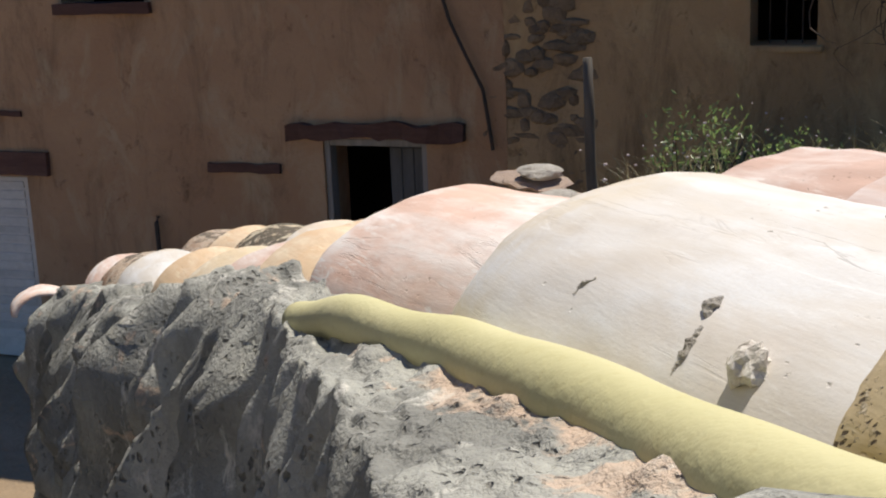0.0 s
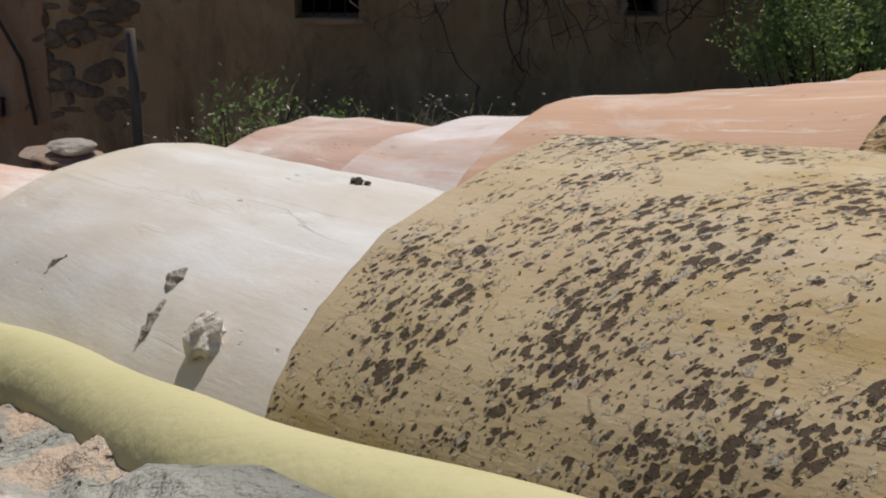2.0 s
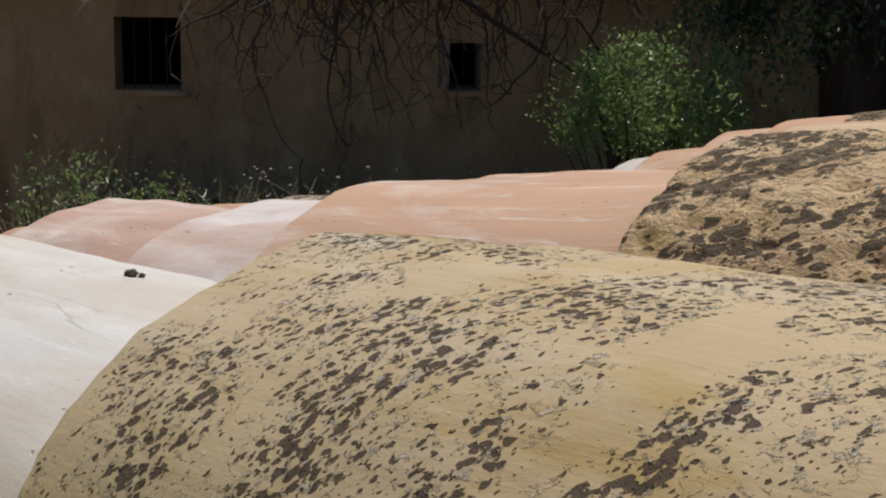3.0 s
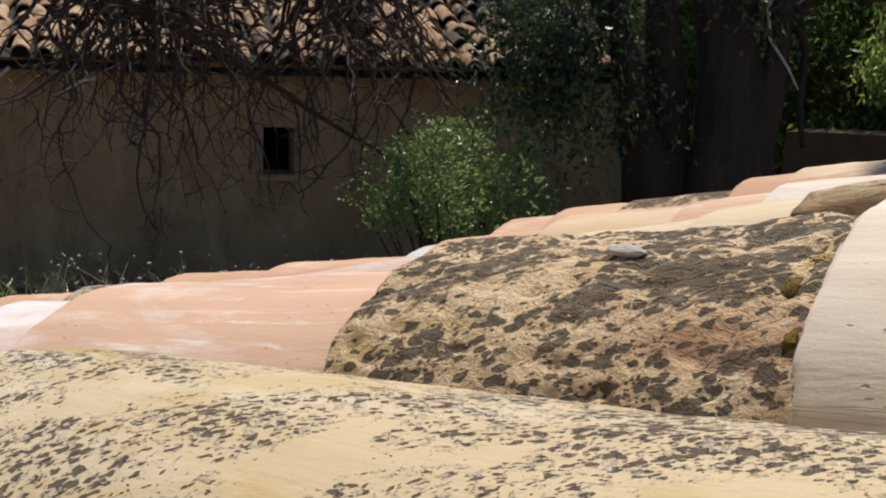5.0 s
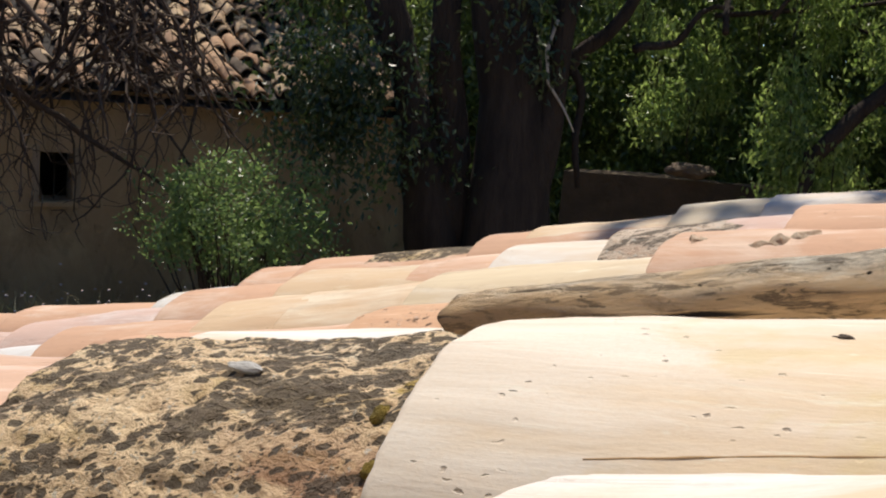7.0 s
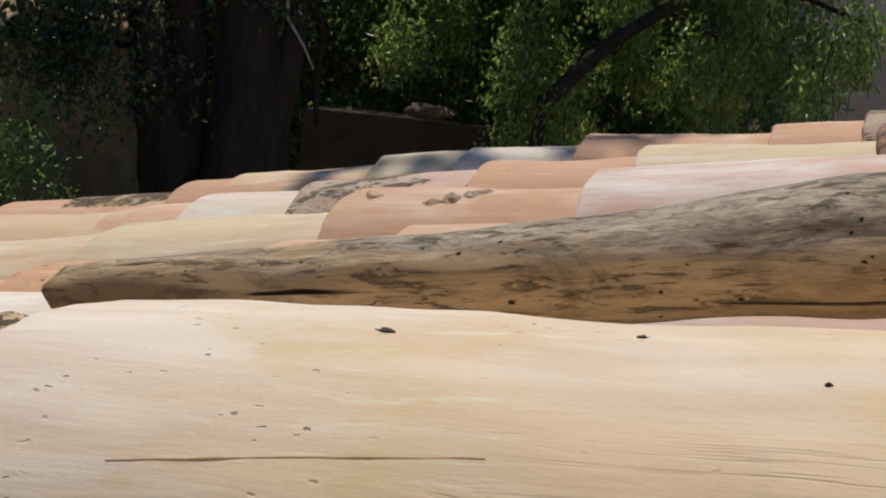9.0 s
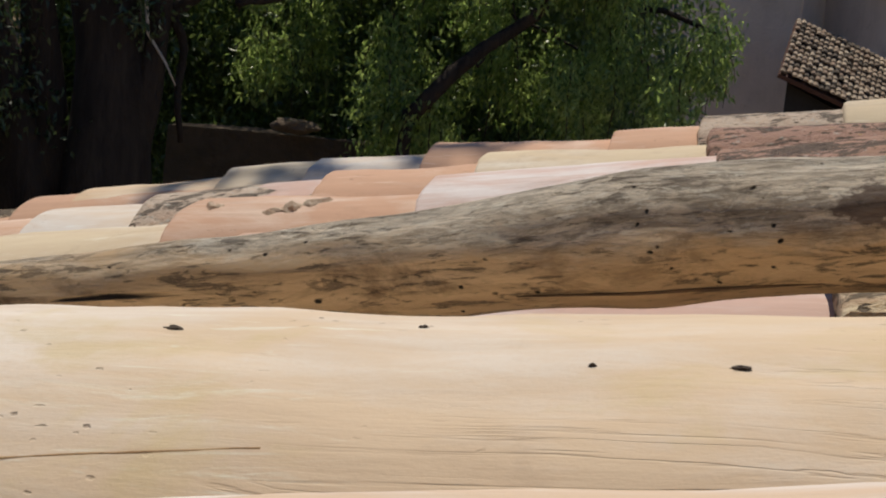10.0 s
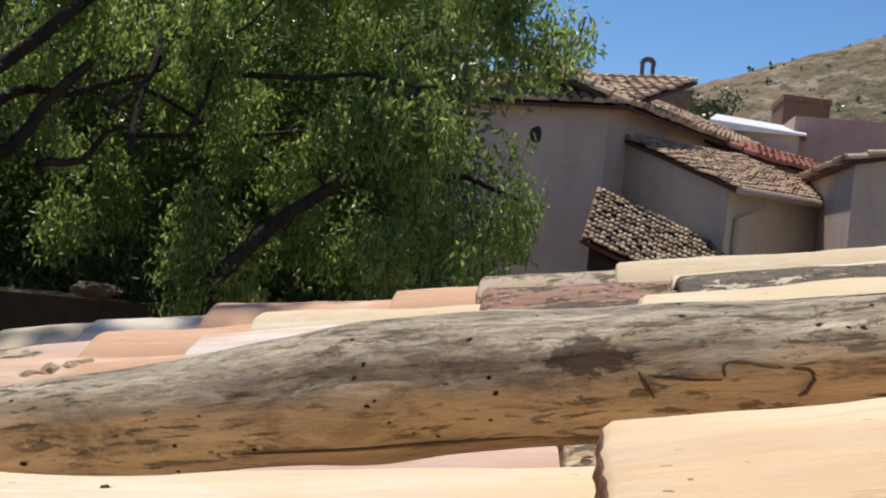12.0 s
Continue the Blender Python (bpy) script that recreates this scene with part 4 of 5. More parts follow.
# ============ the old houses across the yard ============
H = radians(-52)
FACE = Matrix(((math.cos(H), math.sin(H), 0, math.sin(H) * 9.4), (-math.sin(H), math.cos(H), 0, math.cos(H) * 9.4), (0, 0, 1, 0), (0, 0, 0, 1)))


def wall_mesh(s0, s1, z0, z1, thick, holes, cell=0.3, rough=0.02, seed=0.0):
    """A wall in the plane of its face, with openings right through it; local y goes into the wall."""
    xs = sorted({s0, s1, *[v for h in holes for v in h[:2]]})
    zs = sorted({z0, z1, *[v for h in holes for v in h[2:]]})

    def fill(vals):
        out = []
        for a, b in zip(vals, vals[1:]):
            k = max(1, int((b - a) / cell))
            out += [a + (b - a) * i / k for i in range(k)]
        return out + [vals[-1]]

    xs, zs = fill(xs), fill(zs)
    solid = lambda i, j: 0 <= i < len(xs) - 1 and 0 <= j < len(zs) - 1 and not any(h[0] - 1e-6 <= xs[i] and xs[i + 1] <= h[1] + 1e-6 and h[2] - 1e-6 <= zs[j] and zs[j + 1] <= h[3] + 1e-6 for h in holes)
    bm = bmesh.new()
    vs = {}

    def vert(i, j, k):
        if (i, j, k) not in vs:
            d = noise.noise(Vector((xs[i] * 0.9 + seed, zs[j] * 0.9, seed))) * rough if k == 0 else 0
            vs[i, j, k] = bm.verts.new((xs[i], d if k == 0 else thick, zs[j]))
        return vs[i, j, k]

    for i in range(len(xs) - 1):
        for j in range(len(zs) - 1):
            if not solid(i, j):
                continue
            bm.faces.new([vert(*c) for c in ((i, j, 0), (i + 1, j, 0), (i + 1, j + 1, 0), (i, j + 1, 0))])
            bm.faces.new([vert(*c) for c in ((i, j, 1), (i, j + 1, 1), (i + 1, j + 1, 1), (i + 1, j, 1))])
            for (di, dj), a, b in (((-1, 0), (i, j), (i, j + 1)), ((1, 0), (i + 1, j + 1), (i + 1, j)), ((0, -1), (i + 1, j), (i, j)), ((0, 1), (i, j + 1), (i + 1, j + 1))):
                if not solid(i + di, j + dj):
                    bm.faces.new((vert(*a, 0), vert(*b, 0), vert(*b, 1), vert(*a, 1)))
    bmesh.ops.recalc_face_normals(bm, faces=bm.faces[:])
    return bm


def thing(name, label, category, at=None, group="", kind=""):
    ob = new(name)
    if at is not None:
        ob.matrix_world = at
    return tagged(ob, label, category, group, kind)


def beam(x0, x1, y0, y1, z0, z1, seed, amount=0.012, cuts=14):
    bm = one_box(x0, x1, y0, y1, z0, z1)
    bmesh.ops.subdivide_edges(bm, edges=[e for e in bm.edges if abs((e.verts[0].co - e.verts[1].co).x) > 0.05], cuts=cuts, use_grid_fill=True)
    rough_up(bm, amount, 6.0, seed)
    return bm


house = thing("ochre_house", "old ochre-plastered house with timber lintels, in shade", "house", FACE)
part("wall", wall_mesh(-13.0, -3.1, -3.7, 2.6, 0.45, [(-4.60, -3.74, -3.7, -1.64), (-6.86, -6.08, -0.60, 0.6), (-8.4, -7.4, -3.7, -2.02)]), OCHRE, house)
# near-black slabs: the room's shade is put into their colour
part("interior", one_box(-12.9, -3.3, 2.6, 2.7, -3.7, 2.6), SHADE_BLACK, house)
part("interior", one_box(-12.9, -12.8, 0.46, 2.6, -3.7, 2.6), SHADE_BLACK, house)
part("interior", one_box(-3.32, -3.22, 0.46, 2.6, -3.7, 2.6), SHADE_BLACK, house)
part("ceiling", one_box(-13.0, -3.1, 0.0, 2.8, 2.6, 2.75), SHADE_BLACK, house)
part("lintel", beam(-4.90, -3.42, -0.06, 0.2, -1.640, -1.520, 3.0, 0.05), OLDWOOD, house, "sagging dark timber lintel")
part("lintel", beam(-5.62, -4.98, -0.03, 0.08, -1.93, -1.855, 5.0, 0.016), OLDWOOD, house, "weathered timber let into the plaster")
part("lintel", beam(-8.9, -7.15, -0.05, 0.2, -2.00, -1.80, 8.0), OLDWOOD, house, "dark red timber lintel")
part("lintel", beam(-7.9, -7.38, -0.03, 0.06, -1.50, -1.455, 9.0), OLDWOOD, house)
part("window_sill", beam(-6.92, -6.02, -0.06, 0.2, -0.66, -0.575, 11.0), OLDWOOD, house, "dark red timber sill")
frame_door = part("door_frame", one_box(-4.60, -4.55, 0.02, 0.14, -3.7, -1.645, bevel=0.006), GREYWOOD, house, "pale grey painted door frame")
part("jamb", one_box(-3.79, -3.74, 0.02, 0.14, -3.7, -1.645, bevel=0.006), GREYWOOD, frame_door)
part("head", one_box(-4.55, -3.79, 0.02, 0.14, -1.70, -1.645, bevel=0.006), GREYWOOD, frame_door)
leaf = part("door", one_box(-4.11, -3.80, 0.16, 0.20, -3.68, -1.71, bevel=0.004), DARKDOOR, house, "grey plank door standing half open")
for s in (-4.10, -4.0, -3.9):
    part("plank", one_box(s, s + 0.09, 0.15, 0.16, -3.66, -1.73, bevel=0.003), DARKDOOR, leaf)
white_door = part("door", one_box(-8.38, -7.42, 0.08, 0.12, -3.68, -2.04, bevel=0.004), WHITEPAINT, house, "white shuttered door")
for i in range(18):
    part("slat", one_box(-8.30, -7.50, 0.07, 0.085, -3.5 + i * 0.08, -3.44 + i * 0.08, bevel=0.004), WHITEPAINT, white_door)
hook = bmesh.new()
tube(hook, [(-6.12, -0.02, -2.75), (-6.12, -0.06, -2.70), (-6.125, -0.06, -2.36), (-6.12, -0.03, -2.31)], [0.02] * 4, 8)
part("iron_hook", hook, IRON, house, "black iron bar on the wall")
cab = bmesh.new()
tube(cab, [(-3.66, -0.04, 0.2), (-3.60, -0.05, -0.4), (-3.50, -0.05, -0.75), (-3.38, -0.06, -1.0), (-3.26, -0.05, -1.25), (-3.2, -0.04, -1.7)], [0.014] * 6, 6)
part("cable", cab, IRON, house, "slack dark cable down the wall")

ruin = thing("earth_house", "low earth-plastered house with small windows and a tiled roof", "house", FACE)
part("wall", wall_mesh(-3.1, 3.85, -3.7, -0.16, 0.4, [(-1.35, -0.91, -0.95, -0.46), (0.93, 1.15, -0.93, -0.60)], seed=7.0, rough=0.09), EARTH_PLASTER, ruin)
# near-black slabs so that the windows read as shaded openings
part("interior", one_box(-3.0, 3.8, 2.6, 2.7, -3.7, -0.16), SHADE_BLACK, ruin)
part("interior", one_box(3.75, 3.85, 0.42, 2.6, -3.7, -0.16), SHADE_BLACK, ruin)
for s0, s1, z0, z1 in ((-1.35, -0.91, -0.95, -0.46), (0.93, 1.15, -0.93, -0.60)):
    w_ = part("window", one_box(s0 - 0.04, s1 + 0.04, -0.02, 0.14, z0 - 0.05, z0 - 0.002, bevel=0.01), EARTH_PLASTER, ruin, "small dark window opening in the plaster")
    for k in range(3 if s1 - s0 > 0.3 else 1):
        bx = s0 + (s1 - s0) * (k + 1) / (4 if s1 - s0 > 0.3 else 2)
        bb = bmesh.new()
        tube(bb, [(bx, 0.16, z0), (bx, 0.16, z1)], [0.006, 0.006], 6)
        part("bar", bb, IRON, w_)
    for a_, b_ in () if s1 - s0 > 0.3 else ((s0 - 0.05, s0 - 0.004), (s1 + 0.004, s1 + 0.05)):
        part("reveal", beam(a_, b_, -0.012, 0.05, z0 - 0.04, z1 + 0.04, 4.0 + s0, 0.006, 4), PALE_REVEAL, w_)
# stones showing where the plaster has come off between the two houses
srng = random.Random(11)
for i in range(150):
    s, z = srng.uniform(-3.25, -2.35), srng.uniform(-2.0, 0.1)
    if abs(s + 2.85) > 0.15 + 0.3 * srng.random():
        continue
    a, b = srng.uniform(0.04, 0.15), srng.uniform(0.03, 0.085)
    bm = bmesh.new()
    bmesh.ops.create_icosphere(bm, subdivisions=1, radius=1.0)
    for v in bm.verts:
        v.co = Vector((v.co.x * a, v.co.y * 0.035, v.co.z * b)) * (1 + 0.45 * noise.noise(v.co * 2 + Vector((i, 0, 0))))
    part("stone", bm, WALLSTONE, ruin, at=Matrix.Translation((s, 0.028, z)))
# its roof of small barrel tiles, rising away from the eave
roof_bm = bmesh.new()
for f in ((((-3.2, -0.15, -0.16), (3.9, -0.15, -0.16), (3.9, 4.2, 1.30), (-3.2, 4.2, 1.30))), (((-3.2, -0.15, -0.24), (-3.2, 4.2, 1.22), (3.9, 4.2, 1.22), (3.9, -0.15, -0.24)))):
    roof_bm.faces.new([roof_bm.verts.new(q) for q in f])
# near-black deck: colour in place of the shade between the tiles
small_roof = part("roof", roof_bm, SHADE_BLACK, ruin, "sunlit roof of mixed clay tiles")
small = [tile_mesh("tile", 0.31, 0.068, 0.055, 0.066, 0.014, OLDROOF, 3, 8, seed=700 + i) for i in range(6)]
trng = random.Random(21)


def small_tile_at(i, j):
    turn_ = Matrix.Rotation(radians(90 + trng.uniform(-14, 14)), 4, 'Z') @ Matrix.Rotation(-radians(13 + trng.uniform(-5, 5)), 4, 'Y')
    return Matrix.Translation((3.85 - 0.162 * i + trng.uniform(-0.025, 0.025), -0.22 + 0.22 * j + trng.uniform(-0.05, 0.05), -0.17 + 0.0737 * j + 0.080 + trng.uniform(-0.022, 0.022))) @ turn_


for i in range(34):
    for j in range(8):
        ob = new("tile", trng.choice(small))
        ob.parent = small_roof
        ob.matrix_local = small_tile_at(i, j)
rest_v, rest_f = [], []
for i in range(44):
    for j in range(18):
        if i < 34 and j < 8:
            continue
        src, m_ = trng.choice(small), small_tile_at(i, j)
        k0 = len(rest_v)
        rest_v += [tuple(m_ @ v.co) for v in src.vertices]
        rest_f += [tuple(k0 + q for q in p.vertices) for p in src.polygons]
rest = raw("upper_tiles", rest_v, rest_f, OLDROOF)
rest.parent = small_roof
tagged(rest, kind="stuff")

# raised earth bank with weeds in front of the low house
def bank_height(s, d):
    edge = min(1.0, max(0.0, (s + 2.4) / 0.7)) * min(1.0, max(0.0, (d + 4.6) / 1.0))
    return -3.7 + 2.0 * edge * edge * (3 - 2 * edge) + 0.10 * noise.noise(Vector((s * 1.3, d * 1.3, 0)))


bk = bmesh.new()
bmesh.ops.create_grid(bk, x_segments=110, y_segments=60, size=1.0)
for v in bk.verts:
    s, d = v.co.x * 6.5 + 4.0, v.co.y * 2.6 - 2.4
    v.co = FACE @ Vector((s, d, bank_height(s, d)))
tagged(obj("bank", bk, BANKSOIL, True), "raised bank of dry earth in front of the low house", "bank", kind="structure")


# ============ plants ============
def leaf_cloud(name, centres, spread, count, length, width, mat, seed, droop=0.6):
    """Many small pointed leaves scattered round the given centres."""
    g = np.random.RandomState(seed)
    c = np.asarray(centres, float)
    n_ = len(c) * count
    base = np.repeat(c, count, axis=0) + np.clip(g.normal(0, 1, (n_, 3)), -1.7, 1.7) * np.asarray(spread)
    d = g.normal(0, 1, (n_, 3))
    d[:, 2] -= droop * 1.5
    d /= np.linalg.norm(d, axis=1)[:, None]
    side = np.cross(d, g.normal(0, 1, (n_, 3)))
    side /= np.linalg.norm(side, axis=1)[:, None] + 1e-9
    L = length * g.uniform(0.6, 1.3, n_)[:, None]
    W = width * g.uniform(0.7, 1.2, n_)[:, None]
    bend = np.cross(d, side) * L * 0.12
    verts = np.concatenate([base, base + d * L * 0.45 + side * W + bend, base + d * L, base + d * L * 0.45 - side * W + bend], axis=0)
    k = np.arange(n_)
    faces = np.stack([k, k + n_, k + 2 * n_, k + 3 * n_], 1)
    return raw(name, verts.tolist(), faces.tolist(), mat)


def limb(bm, a, b, r0, r1, wob, seed, n_=9, sides=8):
    a, b = Vector(a), Vector(b)
    pts, rad = [], []
    for i in range(n_):
        u = i / (n_ - 1)
        q = a.lerp(b, u) + noise.noise_vector(Vector((u * 2.3 + seed, seed * 1.3, 0))) * wob * math.sin(u * 3.1416)
        pts.append(q)
        rad.append(r0 + (r1 - r0) * u)
    tube(bm, pts, rad, sides)
    return pts


def big_tree():
    """An old drooping tree: two thick trunks, long limbs, curtains of small leaves, and bare dead twigs on its far limb."""
    t = thing("tree", "large old shade tree with dark trunks and drooping green leaves", "tree", Matrix.Translation((-3.7, 6.7, -3.7)))
    inv = Matrix.Translation((3.7, -6.7, 3.7))
    r_ = random.Random(4)
    tr_ = bmesh.new()
    def bole(pts, rads):
        way = [Vector(q) for q in pts]
        fine_p, fine_r = [], []
        for a, b, ra, rb in zip(way, way[1:], rads, rads[1:]):
            for i in range(6):
                fine_p.append(a.lerp(b, i / 6))
                fine_r.append(ra + (rb - ra) * i / 6)
        tube(tr_, fine_p + [way[-1]], fine_r + [rads[-1]], 18)

    bole([(-3.62, 6.58, -3.7), (-3.68, 6.55, -1.2), (-3.78, 6.48, -0.57), (-3.92, 6.40, 0.05), (-4.05, 6.32, 0.55), (-4.35, 6.15, 1.7)], [0.26, 0.16, 0.125, 0.10, 0.095, 0.08])
    bole([(-3.60, 6.66, -3.7), (-3.68, 6.60, -0.8), (-3.72, 6.56, 0.0), (-3.76, 6.54, 0.6), (-3.70, 6.70, 2.0)], [0.20, 0.11, 0.085, 0.08, 0.06])
    bole([(-3.42, 6.74, -3.7), (-3.40, 6.74, -0.7), (-3.44, 6.74, 0.0), (-3.50, 6.72, 0.6), (-3.50, 6.9, 2.2)], [0.46, 0.26, 0.175, 0.165, 0.12])
    bole([(-3.36, 6.76, -1.6), (-3.28, 6.77, -0.53), (-3.21, 6.79, -0.06), (-3.17, 6.82, 0.58), (-3.0, 7.0, 1.8)], [0.26, 0.11, 0.07, 0.065, 0.04])
    bole([(-3.56, 6.62, -3.7), (-3.56, 6.64, -1.3), (-3.54, 6.66, -0.85)], [0.55, 0.38, 0.18])
    for v in tr_.verts:
        v.co += noise.noise_vector(Vector((v.co.x * 6, v.co.y * 6, v.co.z * 1.5))) * 0.045 + noise.noise_vector(Vector((v.co.x * 22, v.co.y * 22, v.co.z * 4))) * 0.016
        v.co = inv @ v.co
    part("trunk", tr_, BARK, t, smooth=True)
    snag = bmesh.new()
    tube(snag, [inv @ Vector(q) for q in ((-3.17, 6.72, 0.42), (-3.21, 6.70, 0.25), (-3.19, 6.70, 0.08), (-3.10, 6.74, -0.06), (-3.04, 6.76, -0.18))], [0.012, 0.011, 0.009, 0.007, 0.004], 8)
    part("dead_branch", snag, PALETWIG, t, "pale dead branch curling down the trunk", smooth=True)
    for k, (a, b, r0) in enumerate([((-3.45, 6.95, 0.5), (-1.6, 8.2, 2.6), 0.045), ((-3.45, 6.9, 0.9), (-2.6, 7.6, 3.6), 0.06), ((-3.3, 7.2, 0.55), (-2.45, 7.75, 0.95), 0.035),
                                     ((-1.90, 7.35, -0.25), (-0.90, 7.6, 0.95), 0.05), ((-2.2, 7.6, -3.6), (-1.90, 7.35, -0.2), 0.085), ((-3.45, 6.95, -0.2), (-2.7, 7.3, 0.9), 0.06), ((-1.6, 8.2, 2.6), (-0.2, 8.6, 2.9), 0.07), ((-3.3, 7.0, 0.3), (-3.1, 7.0, -0.5), 0.035), ((-1.2, 8.15, 0.6), (-0.3, 8.3, 0.4), 0.03)] + [((r_.uniform(-3.3, -1.5), r_.uniform(7.0, 8.2), r_.uniform(-0.3, 1.2)), (r_.uniform(-2.8, -0.5), r_.uniform(7.4, 8.4), r_.uniform(-0.2, 1.7)), r_.uniform(0.012, 0.028)) for _ in range(9)]):
        lb = bmesh.new()
        limb(lb, a, b, r0, r0 * 0.45, 0.16, 20.0 + k, 10, 8)
        for v in lb.verts:
            v.co = inv @ v.co
        part("branch", lb, BARK, t, smooth=True)
    # curtains of leaves, denser in clumps
    def scatter(n_, xr, yr, zr, cut, pad, freq):
        got = []
        while len(got) < n_:
            x, y, z = r_.uniform(*xr), r_.uniform(*yr), r_.uniform(*zr)
            edge = float(np.interp(z * 8.0 / y, (-0.5, -0.04, 0.09, 0.43, 0.63, 0.9, 1.05, 1.3, 1.6, 2.4), (-0.6, -0.2, 0.02, -0.06, -0.28, -0.46, -0.30, 0.06, 0.05, -0.3))) - pad
            if (x - 0.158) * 8.0 / y + 0.158 > edge + 0.10 * noise.noise(Vector((z * 3, y, 0))):
                continue
            if noise.noise(Vector((x * freq, y * freq * 0.6, z * freq * 0.8))) < cut:
                continue
            if y < 8.6 and z < -0.1 and noise.noise(Vector((x * 1.6, 3.0, z))) < 0.1 + 0.2 * (-z):
                continue
            got.append((x, y, z))
        return got

    cl = scatter(440, (-3.2, 0.2), (7.3, 8.5), (-0.7, 2.1), 0.26, 0.08, 2.6)
    cr = leaf_cloud("crown", cl, (0.06, 0.06, 0.095), 125, 0.052, 0.0098, LEAF, 3, 1.1)
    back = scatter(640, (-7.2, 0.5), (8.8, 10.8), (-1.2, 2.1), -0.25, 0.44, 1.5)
    bk_ = leaf_cloud("crown", back, (0.20, 0.20, 0.24), 170, 0.080, 0.017, SHADELEAF, 4, 0.7)
    # added backdrop of dark leaves that closes the gaps to the sky
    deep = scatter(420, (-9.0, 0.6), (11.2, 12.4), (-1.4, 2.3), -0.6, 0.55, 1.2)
    dp = leaf_cloud("crown", deep, (0.30, 0.25, 0.30), 110, 0.15, 0.036, SHADELEAF, 17, 0.5)
    dp.parent = t
    dp.matrix_parent_inverse = inv
    bk_.parent = t
    bk_.matrix_parent_inverse = inv
    cr.parent = t
    cr.matrix_parent_inverse = inv
    top = []
    while len(top) < 95:
        x, y, z = r_.uniform(-7.4, -3.2), r_.uniform(5.0, 9.5), r_.uniform(1.9, 4.2)
        if x > -0.2 - 0.5 * max(0, z - 2) or noise.noise(Vector((x * 0.8, y * 0.8, z))) < -0.12:
            continue
        # keep the gap through which the sky shows
        if -3.9 < x < -2.6 and y > 6.8 and z < 2.0:
            continue
        top.append((x, y, z))
    # more crown above the view, added to shade the leaves below
    top += [(r_.uniform(-3.2, -0.9), r_.uniform(7.5, 9.8), r_.uniform(2.2, 3.6)) for _ in range(14)]
    up = leaf_cloud("crown", top, (0.24, 0.24, 0.2), 70, 0.085, 0.016, LEAF, 5, 0.6)
    up.parent = t
    up.matrix_parent_inverse = inv
    ivy = []
    while len(ivy) < 105:
        u, z = r_.gauss(-0.08, 0.22), r_.gauss(-0.05, 0.24)
        if noise.noise(Vector((u * 4.5, z * 4.5, 2.0))) < -0.1 or z > 0.32:
            continue
        ivy.append((-4.02 + 0.84 * u + r_.gauss(0, 0.05), 6.17 + 0.53 * u + r_.gauss(0, 0.05), z))
    ivy += [(r_.gauss(-3.2, 0.10), r_.gauss(6.62, 0.10), r_.uniform(0.1, 0.9)) for _ in range(16)]
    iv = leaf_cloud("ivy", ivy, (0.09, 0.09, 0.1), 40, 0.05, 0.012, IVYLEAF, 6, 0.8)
    iv.parent = t
    iv.matrix_parent_inverse = inv
    # a bough that reaches out above the roof and dapples the far tiles with shade
    over = bmesh.new()
    limb(over, (-3.5, 6.8, 1.9), (-1.05, 2.85, 3.98), 0.05, 0.010, 0.2, 71.0, 14, 7)
    for v in over.verts:
        v.co = inv @ v.co
    part("branch", over, BARK, t, smooth=True)
    tips = [(-1.13 + dx, 2.93 + dy, 3.86) for dx, dy in ((-0.13, 0.05), (0.02, -0.02), (0.10, 0.06), (0.22, 0.10))]
    tp = leaf_cloud("crown", tips, (0.06, 0.045, 0.05), 26, 0.085, 0.018, LEAF, 15, 0.6)
    tp.parent = t
    tp.matrix_parent_inverse = inv
    # strands that hang from the crown
    st = bmesh.new()
    for c in r_.sample(cl, 240):
        a = Vector(c) + Vector((0, 0, 0.15))
        limb(st, a, a + Vector((r_.uniform(-0.1, 0.1), r_.uniform(-0.1, 0.1), -r_.uniform(0.25, 0.6))), 0.006, 0.002, 0.05, r_.uniform(0, 90), 5, 4)
    for v in st.verts:
        v.co = inv @ v.co
    tagged(part("twig", st, TWIG, t), kind="stuff")
    return t


big_tree()


